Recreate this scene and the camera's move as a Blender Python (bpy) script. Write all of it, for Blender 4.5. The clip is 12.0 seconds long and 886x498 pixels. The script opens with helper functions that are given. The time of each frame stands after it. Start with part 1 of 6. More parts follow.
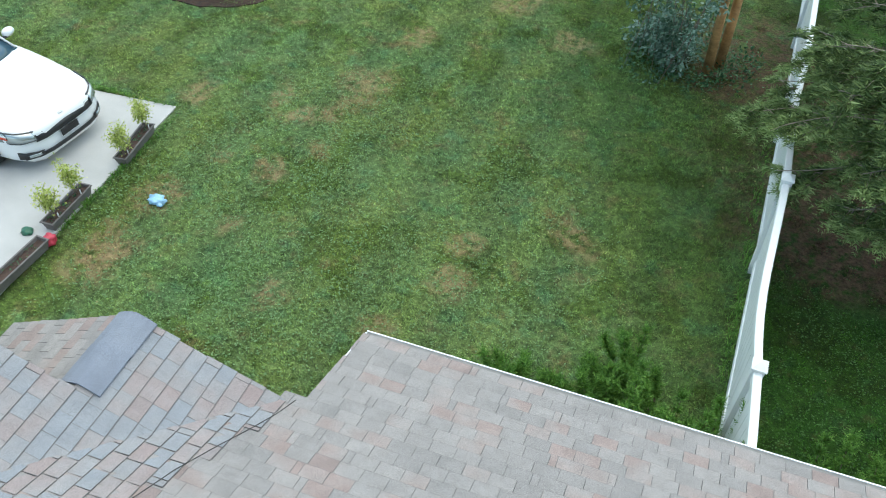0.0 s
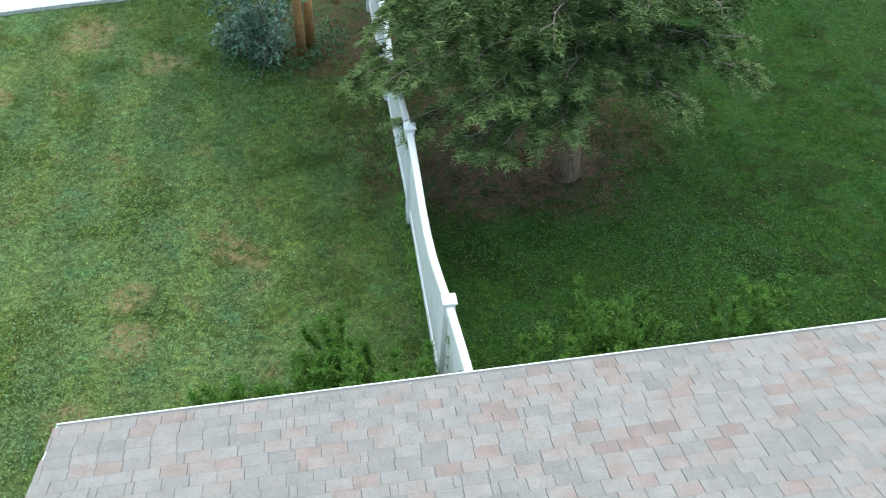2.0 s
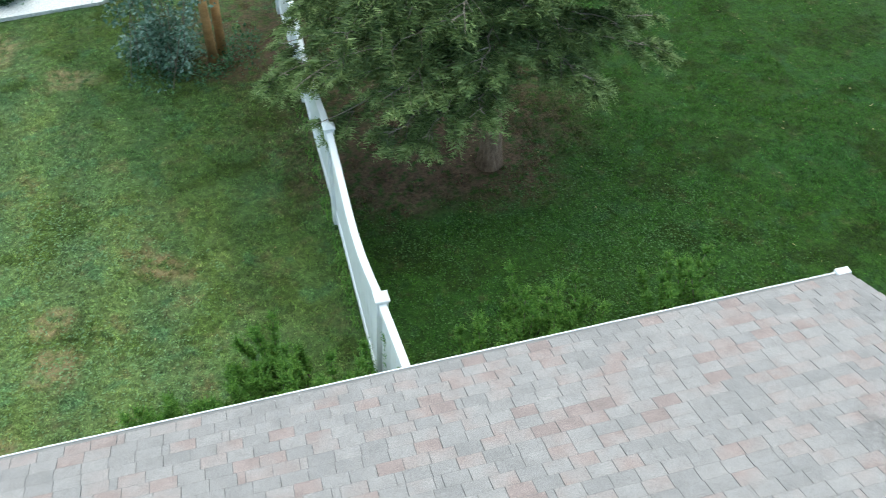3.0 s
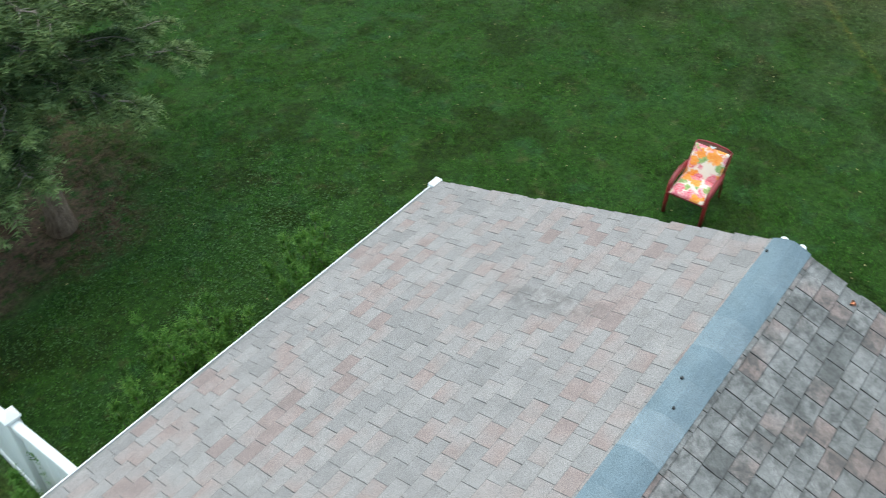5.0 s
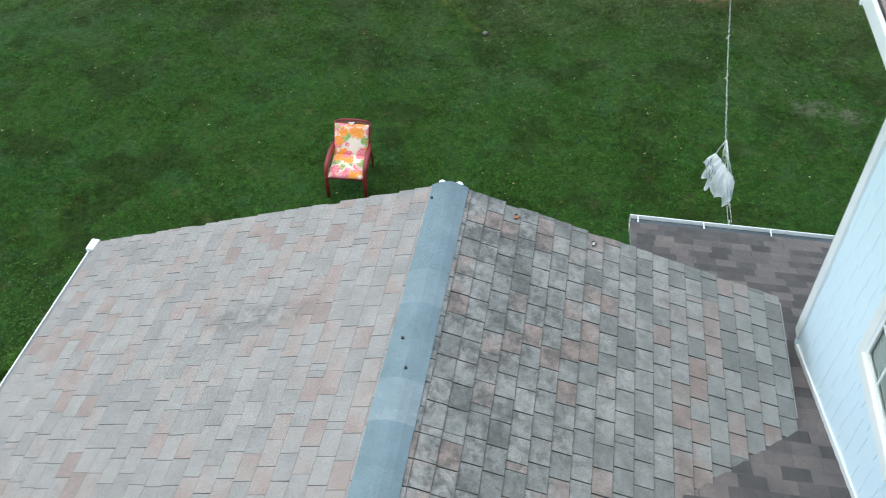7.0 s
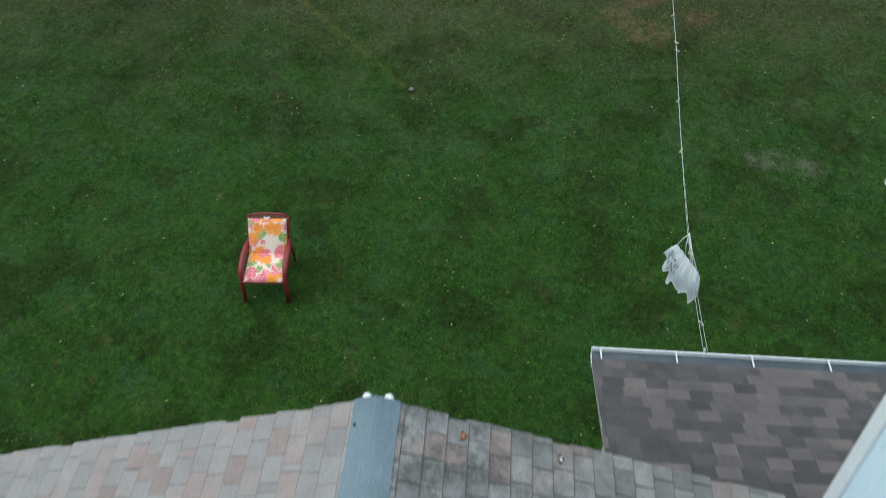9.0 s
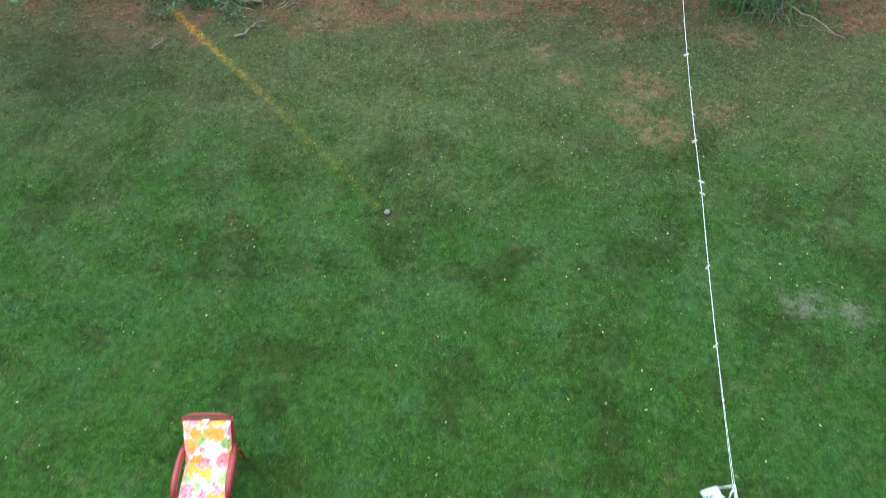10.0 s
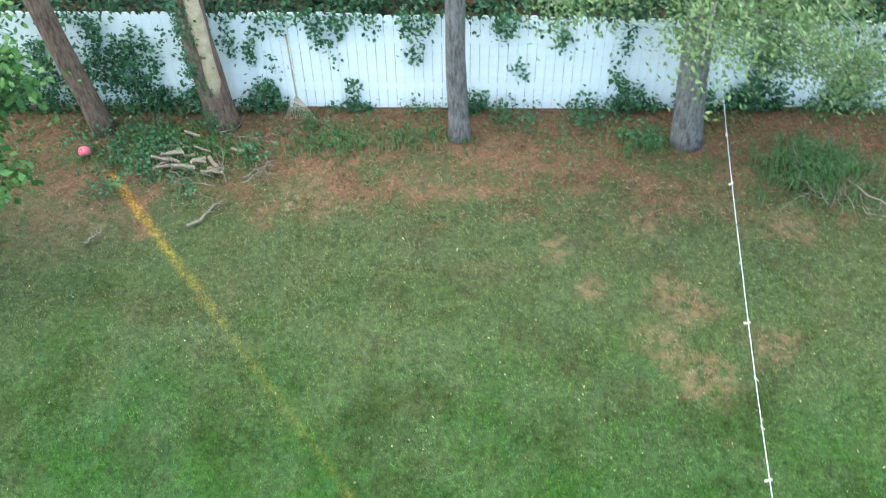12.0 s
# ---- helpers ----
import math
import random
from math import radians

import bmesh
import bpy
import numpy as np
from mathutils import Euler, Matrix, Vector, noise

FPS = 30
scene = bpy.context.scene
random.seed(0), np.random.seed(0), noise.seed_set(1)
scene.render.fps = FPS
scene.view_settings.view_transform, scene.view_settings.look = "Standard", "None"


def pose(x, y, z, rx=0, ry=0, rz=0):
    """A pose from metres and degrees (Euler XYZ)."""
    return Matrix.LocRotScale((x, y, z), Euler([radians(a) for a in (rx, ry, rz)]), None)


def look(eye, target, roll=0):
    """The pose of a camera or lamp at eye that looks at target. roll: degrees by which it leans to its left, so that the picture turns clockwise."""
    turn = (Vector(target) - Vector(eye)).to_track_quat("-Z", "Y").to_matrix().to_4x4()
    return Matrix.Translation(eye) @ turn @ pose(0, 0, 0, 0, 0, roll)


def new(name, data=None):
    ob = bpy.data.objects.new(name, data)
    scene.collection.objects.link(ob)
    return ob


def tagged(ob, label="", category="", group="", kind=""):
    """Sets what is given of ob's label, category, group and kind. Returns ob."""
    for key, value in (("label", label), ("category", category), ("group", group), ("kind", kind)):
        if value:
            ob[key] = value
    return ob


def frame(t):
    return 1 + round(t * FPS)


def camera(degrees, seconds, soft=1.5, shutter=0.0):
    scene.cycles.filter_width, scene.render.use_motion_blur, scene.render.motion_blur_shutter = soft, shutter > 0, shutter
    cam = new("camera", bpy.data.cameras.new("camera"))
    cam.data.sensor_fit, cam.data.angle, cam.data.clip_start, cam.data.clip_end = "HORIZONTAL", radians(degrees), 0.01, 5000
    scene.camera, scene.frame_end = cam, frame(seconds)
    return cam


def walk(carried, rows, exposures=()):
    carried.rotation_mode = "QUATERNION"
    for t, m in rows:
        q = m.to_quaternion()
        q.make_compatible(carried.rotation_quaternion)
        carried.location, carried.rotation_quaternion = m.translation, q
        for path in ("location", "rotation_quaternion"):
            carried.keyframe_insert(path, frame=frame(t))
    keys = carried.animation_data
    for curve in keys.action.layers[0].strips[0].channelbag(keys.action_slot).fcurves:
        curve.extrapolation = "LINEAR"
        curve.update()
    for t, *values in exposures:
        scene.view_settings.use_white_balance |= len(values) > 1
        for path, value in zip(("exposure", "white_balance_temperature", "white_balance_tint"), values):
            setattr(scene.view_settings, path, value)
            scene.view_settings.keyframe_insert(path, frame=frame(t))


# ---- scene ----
cam = camera(54.6, 12.0, soft=1.0, shutter=0.3)
ROWS = [
    (0, pose(-2.302, 0.240, 8.069, 45.12, 0.19, 21.07)),
    (0.5, pose(-2.300, 0.265, 8.026, 45.20, 0.11, 15.65)),
    (1, pose(-2.323, 0.261, 7.993, 45.47, -0.17, 0.84)),
    (1.5, pose(-2.341, 0.263, 7.980, 45.44, -0.32, -5.53)),
    (2, pose(-2.343, 0.254, 7.963, 45.43, -0.37, -9.23)),
    (2.5, pose(-2.276, 0.258, 7.946, 45.34, -0.16, -12.72)),
    (2.7, pose(-2.271, 0.246, 7.943, 45.31, -0.10, -13.16)),
    (4.3, pose(-2.256, 0.388, 7.738, 45.36, 0.10, -40.18)),
    (4.5, pose(-2.244, 0.362, 7.735, 45.46, 0.34, -43.35)),
    (5, pose(-2.262, 0.360, 7.739, 45.38, 0.26, -51.20)),
    (5.5, pose(-2.281, 0.343, 7.751, 45.44, 0.25, -58.84)),
    (6, pose(-2.288, 0.349, 7.741, 45.52, 0.20, -65.59)),
    (6.5, pose(-2.291, 0.355, 7.742, 45.46, 0.24, -73.20)),
    (6.7, pose(-2.291, 0.357, 7.734, 45.49, 0.33, -76.63)),
    (8.3, pose(-2.031, 0.389, 7.713, 45.39, 0.41, -84.97)),
    (8.5, pose(-1.675, 0.430, 7.724, 45.33, 0.34, -85.21)),
    (9, pose(-0.495, 0.515, 7.772, 45.14, 0.31, -85.75)),
    (9.5, pose(0.870, 0.549, 7.816, 45.03, 0.41, -86.21)),
    (10, pose(2.302, 0.567, 7.879, 44.96, 0.55, -86.66)),
    (10.5, pose(3.696, 0.644, 7.984, 45.18, 0.49, -87.27)),
    (11, pose(4.695, 0.659, 8.072, 45.41, 0.52, -87.67)),
    (11.5, pose(5.351, 0.676, 8.149, 45.47, 0.56, -88.22)),
    (11.7, pose(5.726, 0.648, 8.151, 45.71, 0.60, -88.11)),
    (12, pose(6.261, 0.655, 8.322, 45.92, 0.70, -86.42)),
]
walk(cam, ROWS, exposures=[(t, ev, 6900 if t < 10 else 6500, 2 if 10 < t < 11.2 else -4) for t, ev in ((0, 1.15), (2.7, 1.35), (4.3, 1.15), (6.7, 1.12), (8.3, 0.68), (9, 0.65), (9.5, 1.1), (10, 1.9), (10.5, 2.5), (11, 2.68), (11.5, 2.68), (12, 2.42))])

# ---- light: soft daylight late in the day, sun behind cloud ----
world = bpy.data.worlds.new("sky")
scene.world = world
world.use_nodes = True
SUN_EL, SUN_AZ = radians(74), radians(15)
wn = world.node_tree.nodes
sky = wn.new("ShaderNodeTexSky")
sky.sky_type, sky.sun_disc = "NISHITA", False
sky.sun_elevation, sky.sun_rotation = SUN_EL, SUN_AZ
wn["Background"].inputs[1].default_value = 0.15
world.node_tree.links.new(sky.outputs[0], wn["Background"].inputs[0])
sun = new("sun", bpy.data.lights.new("sun", "SUN"))
sun.data.energy, sun.data.angle, sun.data.color = 1.3, radians(110), (1, 0.95, 0.88)
SUN_DIR = Vector((math.sin(SUN_AZ) * math.cos(SUN_EL), math.cos(SUN_AZ) * math.cos(SUN_EL), math.sin(SUN_EL)))
sun.matrix_world = look(SUN_DIR * 60, (0, 0, 0))


# ---- helpers for building ----
def part(name, bm, material, parent=None, label="", smooth=False):
    """One mesh object from a bmesh, under a thing or a part; its vertices are given in the world."""
    me = bpy.data.meshes.new(name)
    bm.normal_update()
    bm.to_mesh(me)
    bm.free()
    me.materials.append(material)
    if smooth:
        me.polygons.foreach_set("use_smooth", [True] * len(me.polygons))
    ob = new(name, me)
    if parent:
        ob.parent = parent
        m = Matrix.Identity(4)
        up = parent
        while up:
            m = up.matrix_basis @ m if up is parent else up.matrix_basis @ m
            up = up.parent
        ob.matrix_parent_inverse = m.inverted()
    if label:
        ob["label"] = label
    return ob


def raw(name, verts, faces, material, parent=None, smooth=False):
    """One mesh object from arrays: verts (n, 3), faces (m, 3 or 4)."""
    verts, faces = np.asarray(verts, np.float32), np.asarray(faces, np.int32)
    me = bpy.data.meshes.new(name)
    k = faces.shape[1]
    me.vertices.add(len(verts))
    me.vertices.foreach_set("co", verts.ravel())
    me.loops.add(faces.size)
    me.loops.foreach_set("vertex_index", faces.ravel())
    me.polygons.add(len(faces))
    me.polygons.foreach_set("loop_start", np.arange(0, faces.size, k, dtype=np.int32))
    me.polygons.foreach_set("use_smooth", np.full(len(faces), smooth))
    me.update(calc_edges=True)
    me.materials.append(material)
    ob = new(name, me)
    ob.parent = parent
    return ob


def thing(name, label, category, at=(0, 0, 0), group="", kind=""):
    """An Empty at a thing's base; its parts are built round the origin and move with it."""
    ob = new(name)
    ob.empty_display_size = 0.1
    ob.location = at
    return tagged(ob, label, category, group, kind)


def local(name, bm, material, parent, label="", smooth=False):
    """A part whose vertices are given in its thing's own axes."""
    me = bpy.data.meshes.new(name)
    bm.normal_update()
    bm.to_mesh(me)
    bm.free()
    me.materials.append(material)
    if smooth:
        me.polygons.foreach_set("use_smooth", [True] * len(me.polygons))
    ob = new(name, me)
    ob.parent = parent
    if label:
        ob["label"] = label
    return ob


def box(bm, lo, hi, m=None, bevel=0.0):
    made = bmesh.ops.create_cube(bm, size=1)["verts"]
    for v in made:
        v.co = Vector([lo[i] + (v.co[i] + 0.5) * (hi[i] - lo[i]) for i in range(3)])
    if bevel:
        edges = list({e for v in made for e in v.link_edges})
        out = bmesh.ops.bevel(bm, geom=edges, offset=bevel, segments=2, affect="EDGES", profile=0.5)
        made = list({v for f in out["faces"] for v in f.verts} | {v for v in made if v.is_valid})
    if m:
        bmesh.ops.transform(bm, matrix=m, verts=made)
    return made


def boxed(lo, hi, m=None, bevel=0.0):
    bm = bmesh.new()
    box(bm, lo, hi, m, bevel)
    return bm


def solid(bm, ring, push):
    """A closed prism: a flat ring of points, pushed along a vector."""
    a = [bm.verts.new(p) for p in ring]
    b = [bm.verts.new(Vector(p) + Vector(push)) for p in ring]
    bm.faces.new(a[::-1])
    bm.faces.new(b)
    for i in range(len(a)):
        j = (i + 1) % len(a)
        bm.faces.new((a[i], a[j], b[j], b[i]))
    bmesh.ops.recalc_face_normals(bm, faces=bm.faces)
    return bm


def tube(bm, pts, radii, sides=8, cap=True):
    pts = [Vector(p) for p in pts]
    if not hasattr(radii, "__len__"):
        radii = [radii] * len(pts)
    rings, side = [], None
    for i, p in enumerate(pts):
        d = (pts[min(i + 1, len(pts) - 1)] - pts[max(i - 1, 0)]).normalized()
        if side is None:
            side = d.orthogonal().normalized()
        side = (side - d * side.dot(d)).normalized()
        other = d.cross(side)
        rings.append([bm.verts.new(p + (side * math.cos(2 * math.pi * k / sides) + other * math.sin(2 * math.pi * k / sides)) * radii[i]) for k in range(sides)])
    for a, b in zip(rings, rings[1:]):
        for k in range(sides):
            bm.faces.new((a[k], a[(k + 1) % sides], b[(k + 1) % sides], b[k]))
    if cap:
        bm.faces.new(rings[0][::-1])
        bm.faces.new(rings[-1])
    return bm


def tubed(pts, radii, sides=8):
    return tube(bmesh.new(), pts, radii, sides)


# ---- materials ----
def mat(name):
    m = bpy.data.materials.new(name)
    m.use_nodes = True
    return m, m.node_tree, m.node_tree.nodes["Principled BSDF"]


def node(nt, kind, ins=(), **props):
    n = nt.nodes.new("ShaderNode" + kind)
    for k, v in props.items():
        setattr(n, k, v)
    for k, v in (ins.items() if isinstance(ins, dict) else enumerate(ins)):
        if isinstance(v, bpy.types.NodeSocket):
            nt.links.new(v, n.inputs[k])
        elif v is not None:
            n.inputs[k].default_value = v
    return n


def noise_of(nt, co, scale, detail=3, rough=0.55):
    return node(nt, "TexNoise", {"Vector": co, "Scale": scale, "Detail": detail, "Roughness": rough}).outputs[0]


def ramp(nt, fac, stops):
    n = node(nt, "ValToRGB", [fac])
    el = n.color_ramp.elements
    while len(el) < len(stops):
        el.new(0.5)
    for e, (p, c) in zip(el, stops):
        e.position = p
        e.color = (*c, 1) if hasattr(c, "__len__") else (c, c, c, 1)
    return n.outputs[0]


def mix(nt, fac, a, b, mode="MIX"):
    n = node(nt, "Mix", data_type="RGBA", blend_type=mode)
    for k, v in ((0, fac), (6, a), (7, b)):
        if isinstance(v, bpy.types.NodeSocket):
            nt.links.new(v, n.inputs[k])
        else:
            n.inputs[k].default_value = v if k == 0 else (*v, 1)
    return n.outputs[2]


def calc(nt, op, a, b=None, clamp=False):
    return node(nt, "Math", [a, b], operation=op, use_clamp=clamp).outputs[0]


def span(nt, v, lo, hi):
    """0 at lo, 1 at hi, smooth between."""
    return node(nt, "MapRange", {0: v, 1: lo, 2: hi}, interpolation_type="SMOOTHSTEP").outputs[0]


def position(nt):
    return node(nt, "NewGeometry").outputs["Position"]


def own(nt):
    return node(nt, "TexCoord").outputs["Object"]


def bumped(nt, bsdf, height, strength=0.3, distance=0.02):
    b = node(nt, "Bump", {"Strength": strength, "Distance": distance, "Height": height})
    nt.links.new(b.outputs[0], bsdf.inputs["Normal"])


def worn(name, c1, c2, scale=6.0, fine=60.0, rough=0.7, bump=0.2, metal=0.0, world_space=False, depth=0.01):
    """A surface of two tones, mottled at a large and a fine scale, with a fine relief."""
    m, nt, bsdf = mat(name)
    co = position(nt) if world_space else own(nt)
    big, small = noise_of(nt, co, scale, 4), noise_of(nt, co, fine, 3)
    both = calc(nt, "ADD", calc(nt, "MULTIPLY", big, 0.65), calc(nt, "MULTIPLY", small, 0.35))
    nt.links.new(ramp(nt, both, [(0.32, c1), (0.68, c2)]), bsdf.inputs["Base Color"])
    bsdf.inputs["Metallic"].default_value = metal
    nt.links.new(span(nt, big, -0.5, 1.5), bsdf.inputs["Roughness"])
    r = node(nt, "MapRange", {0: big, 1: 0.2, 2: 0.8, 3: rough - 0.1, 4: min(rough + 0.1, 1)})
    nt.links.new(r.outputs[0], bsdf.inputs["Roughness"])
    if bump:
        bumped(nt, bsdf, both, bump, depth)
    return m


def leafy(name, c1, c2, c3, scale=1.5, rough=0.55, thin=0.3):
    """Foliage: each leaf its own tone, and drifts of tone through the crown."""
    m, nt, bsdf = mat(name)
    isl = node(nt, "NewGeometry").outputs["Random Per Island"]
    drift = noise_of(nt, position(nt), scale, 2)
    f = calc(nt, "ADD", calc(nt, "MULTIPLY", isl, 0.6), calc(nt, "MULTIPLY", drift, 0.5))
    nt.links.new(ramp(nt, f, [(0.15, c1), (0.55, c2), (0.95, c3)]), bsdf.inputs["Base Color"])
    bsdf.inputs["Roughness"].default_value = rough
    bsdf.inputs["Specular IOR Level"].default_value = 0.3
    out = nt.nodes["Material Output"]
    tr = node(nt, "BsdfTranslucent")
    nt.links.new(ramp(nt, f, [(0.15, c1), (0.55, c2), (0.95, c3)]), tr.inputs[0])
    mx = node(nt, "MixShader", [thin, bsdf.outputs[0], tr.outputs[0]])
    nt.links.new(mx.outputs[0], out.inputs[0])
    return m


def shingled(name, stops, island=False, scuffs=(), algae=False):
    """Asphalt shingle: one tone a tab, mineral granules, faint streaks down the slope."""
    m, nt, bsdf = mat(name)
    rnd = node(nt, "NewGeometry").outputs["Random Per Island"] if island else node(nt, "ObjectInfo").outputs["Random"]
    p = position(nt)
    drift = noise_of(nt, p, 2.4, 3)
    pick = calc(nt, "ADD", calc(nt, "MULTIPLY", rnd, 0.9), calc(nt, "MULTIPLY", calc(nt, "SUBTRACT", drift, 0.48), 1.2), True)
    tone = ramp(nt, pick, stops)
    grit = noise_of(nt, p, 260, 2, 0.7)
    grime = noise_of(nt, p, 7, 4)
    tone = mix(nt, 1.0, tone, ramp(nt, grit, [(0.3, 0.52), (0.7, 1.42)]), "MULTIPLY")
    tone = mix(nt, 1.0, tone, ramp(nt, grime, [(0.3, 0.9), (0.7, 1.07)]), "MULTIPLY")
    for sx, sy, rx, ry in scuffs:
        xyz = node(nt, "SeparateXYZ", [p])
        ex = calc(nt, "DIVIDE", calc(nt, "SUBTRACT", xyz.outputs[0], sx), rx)
        ey = calc(nt, "DIVIDE", calc(nt, "SUBTRACT", xyz.outputs[1], sy), ry)
        r2 = calc(nt, "ADD", calc(nt, "MULTIPLY", ex, ex), calc(nt, "MULTIPLY", ey, ey))
        near = calc(nt, "MULTIPLY", span(nt, r2, 1.0, 0.1), span(nt, noise_of(nt, p, 11, 4, 0.7), 0.38, 0.66))
        tone = mix(nt, calc(nt, "MULTIPLY", near, 0.5), tone, (0.11, 0.095, 0.09))
    if algae:
        # dark mottled growth, thickest below the ridge
        xyz = node(nt, "SeparateXYZ", [p])
        reach = calc(nt, "ADD", xyz.outputs[1], calc(nt, "MULTIPLY", calc(nt, "SUBTRACT", noise_of(nt, p, 2.2, 4, 0.65), 0.5), 1.5))
        blotch = calc(nt, "ADD", calc(nt, "MULTIPLY", span(nt, noise_of(nt, p, 6.5, 5, 0.7), 0.40, 0.60), 0.65), calc(nt, "MULTIPLY", span(nt, noise_of(nt, p, 24, 3, 0.7), 0.42, 0.62), 0.35))
        dark = calc(nt, "MULTIPLY", node(nt, "MapRange", {0: reach, 1: -0.9, 2: 0.6, 3: 0.20, 4: 1.0}).outputs[0], blotch)
        tone = mix(nt, calc(nt, "MULTIPLY", dark, 0.92), tone, (0.085, 0.085, 0.082))
    nt.links.new(tone, bsdf.inputs["Base Color"])
    bsdf.inputs["Roughness"].default_value = 0.9
    bsdf.inputs["Specular IOR Level"].default_value = 0.25
    bumped(nt, bsdf, grit, 0.5, 0.003)
    return m


PINKISH = [(0.0, (0.258, 0.243, 0.237)), (0.30, (0.284, 0.266, 0.258)), (0.58, (0.312, 0.290, 0.280)), (0.74, (0.314, 0.272, 0.258)), (0.90, (0.308, 0.243, 0.226)), (1.0, (0.272, 0.216, 0.203))]
STAINED = [(0.0, (0.19, 0.19, 0.185)), (0.35, (0.245, 0.243, 0.238)), (0.65, (0.295, 0.288, 0.28)), (0.85, (0.285, 0.235, 0.22)), (1.0, (0.25, 0.195, 0.18))]
DARK = [(0.0, (0.072, 0.066, 0.067)), (0.4, (0.10, 0.089, 0.090)), (0.7, (0.14, 0.12, 0.12)), (1.0, (0.175, 0.145, 0.14))]
BLUISH = [(0.0, (0.25, 0.268, 0.295)), (0.35, (0.28, 0.285, 0.299)), (0.55, (0.30, 0.289, 0.29)), (0.75, (0.31, 0.268, 0.261)), (1.0, (0.295, 0.235, 0.226))]
SCUFFS = ((1.15, 2.2, 0.15, 0.55),)
shingle_pink, shingle_pink_rest = shingled("pinkish shingle", PINKISH, False, SCUFFS), shingled("pinkish shingle rest", PINKISH, True, SCUFFS)
shingle_stained, shingle_stained_rest = shingled("weathered shingle", STAINED, algae=True), shingled("weathered shingle rest", STAINED, True, algae=True)
shingle_dark, shingle_dark_rest = shingled("dark shingle", DARK), shingled("dark shingle rest", DARK, True)
shingle_blue, shingle_blue_rest = shingled("grey and rose shingle", BLUISH), shingled("grey and rose shingle rest", BLUISH, True)
shingle_cap = shingled("ridge shingle", [(0, (0.135, 0.185, 0.22)), (0.5, (0.178, 0.233, 0.266)), (1, (0.235, 0.285, 0.315))])
shingle_lilac = shingled("lilac grey shingle", [(0, (0.185, 0.205, 0.25)), (0.5, (0.22, 0.24, 0.285)), (1, (0.25, 0.27, 0.31))])
felt = worn("roof underlay", (0.05, 0.05, 0.05), (0.09, 0.085, 0.08), 8, 80, 0.95)
white_paint = worn("white painted trim", (0.78, 0.79, 0.79), (0.87, 0.88, 0.88), 4, 50, 0.45, 0.05)
white_vinyl = worn("white vinyl", (0.78, 0.80, 0.80), (0.86, 0.88, 0.88), 3, 40, 0.4, 0.04)
pale_siding = worn("pale blue siding", (0.70, 0.84, 0.93), (0.78, 0.90, 0.96), 3, 60, 0.55, 0.12)
brickish = worn("plain wall", (0.45, 0.44, 0.42), (0.55, 0.54, 0.52), 2, 40, 0.8)
concrete = worn("concrete", (0.36, 0.355, 0.345), (0.50, 0.495, 0.48), 1.3, 70, 0.85, 0.25, world_space=True)
gravel_white = worn("white gravel", (0.42, 0.42, 0.41), (0.82, 0.82, 0.80), 25, 60, 0.85, 1.0, world_space=True, depth=0.03)
mulch_mat = worn("brown mulch", (0.015, 0.009, 0.006), (0.065, 0.034, 0.022), 9, 45, 0.95, 0.9, world_space=True, depth=0.03)


def barky(name, c1, c2):
    """Bark furrowed up and down the trunk."""
    m, nt, bsdf = mat(name)
    co = own(nt)
    long = node(nt, "VectorMath", [co, (1.0, 1.0, 0.22)], operation="MULTIPLY").outputs[0]
    furrow, patch, fine = noise_of(nt, long, 26, 4, 0.65), noise_of(nt, co, 2.6, 3), noise_of(nt, co, 70, 2)
    both = calc(nt, "ADD", calc(nt, "MULTIPLY", furrow, 0.62), calc(nt, "ADD", calc(nt, "MULTIPLY", patch, 0.22), calc(nt, "MULTIPLY", fine, 0.16)))
    nt.links.new(ramp(nt, both, [(0.36, c1), (0.62, c2)]), bsdf.inputs["Base Color"])
    bsdf.inputs["Roughness"].default_value = 0.92
    bsdf.inputs["Specular IOR Level"].default_value = 0.2
    bumped(nt, bsdf, both, 1.0, 0.04)
    return m


bark_grey = barky("grey bark", (0.06, 0.052, 0.048), (0.26, 0.235, 0.22))
bark_brown = barky("brown bark", (0.06, 0.038, 0.028), (0.24, 0.165, 0.125))
bark_red = barky("reddish bark", (0.13, 0.08, 0.053), (0.43, 0.29, 0.205))
bark_orange = worn("orange brown bark", (0.26, 0.125, 0.045), (0.60, 0.34, 0.14), 8, 36, 0.85, 0.7, depth=0.02)
bare_wood = worn("bare wood", (0.32, 0.23, 0.14), (0.58, 0.45, 0.31), 7, 44, 0.8, 0.4)
twig_mat = worn("dry twig", (0.09, 0.072, 0.058), (0.27, 0.22, 0.175), 12, 60, 0.9, 0.4)
pale_twig = worn("pale conifer twig", (0.13, 0.11, 0.085), (0.34, 0.29, 0.23), 12, 60, 0.9, 0.4)
needle_mat = leafy("conifer needles", (0.028, 0.055, 0.016), (0.078, 0.128, 0.037), (0.18, 0.245, 0.083), thin=0.2)
tip_mat = leafy("fresh conifer needles", (0.10, 0.165, 0.05), (0.195, 0.28, 0.095), (0.33, 0.425, 0.18), thin=0.2)
juniper_mat = leafy("juniper sprays", (0.04, 0.105, 0.018), (0.105, 0.24, 0.042), (0.24, 0.41, 0.085), 2.5)
ivy_mat = leafy("ivy leaves", (0.022, 0.065, 0.030), (0.055, 0.145, 0.065), (0.13, 0.26, 0.115), 2.0, 0.4)
vine_mat = leafy("silvery vine leaves", (0.035, 0.08, 0.045), (0.09, 0.18, 0.12), (0.34, 0.46, 0.40), 2.0, 0.5)
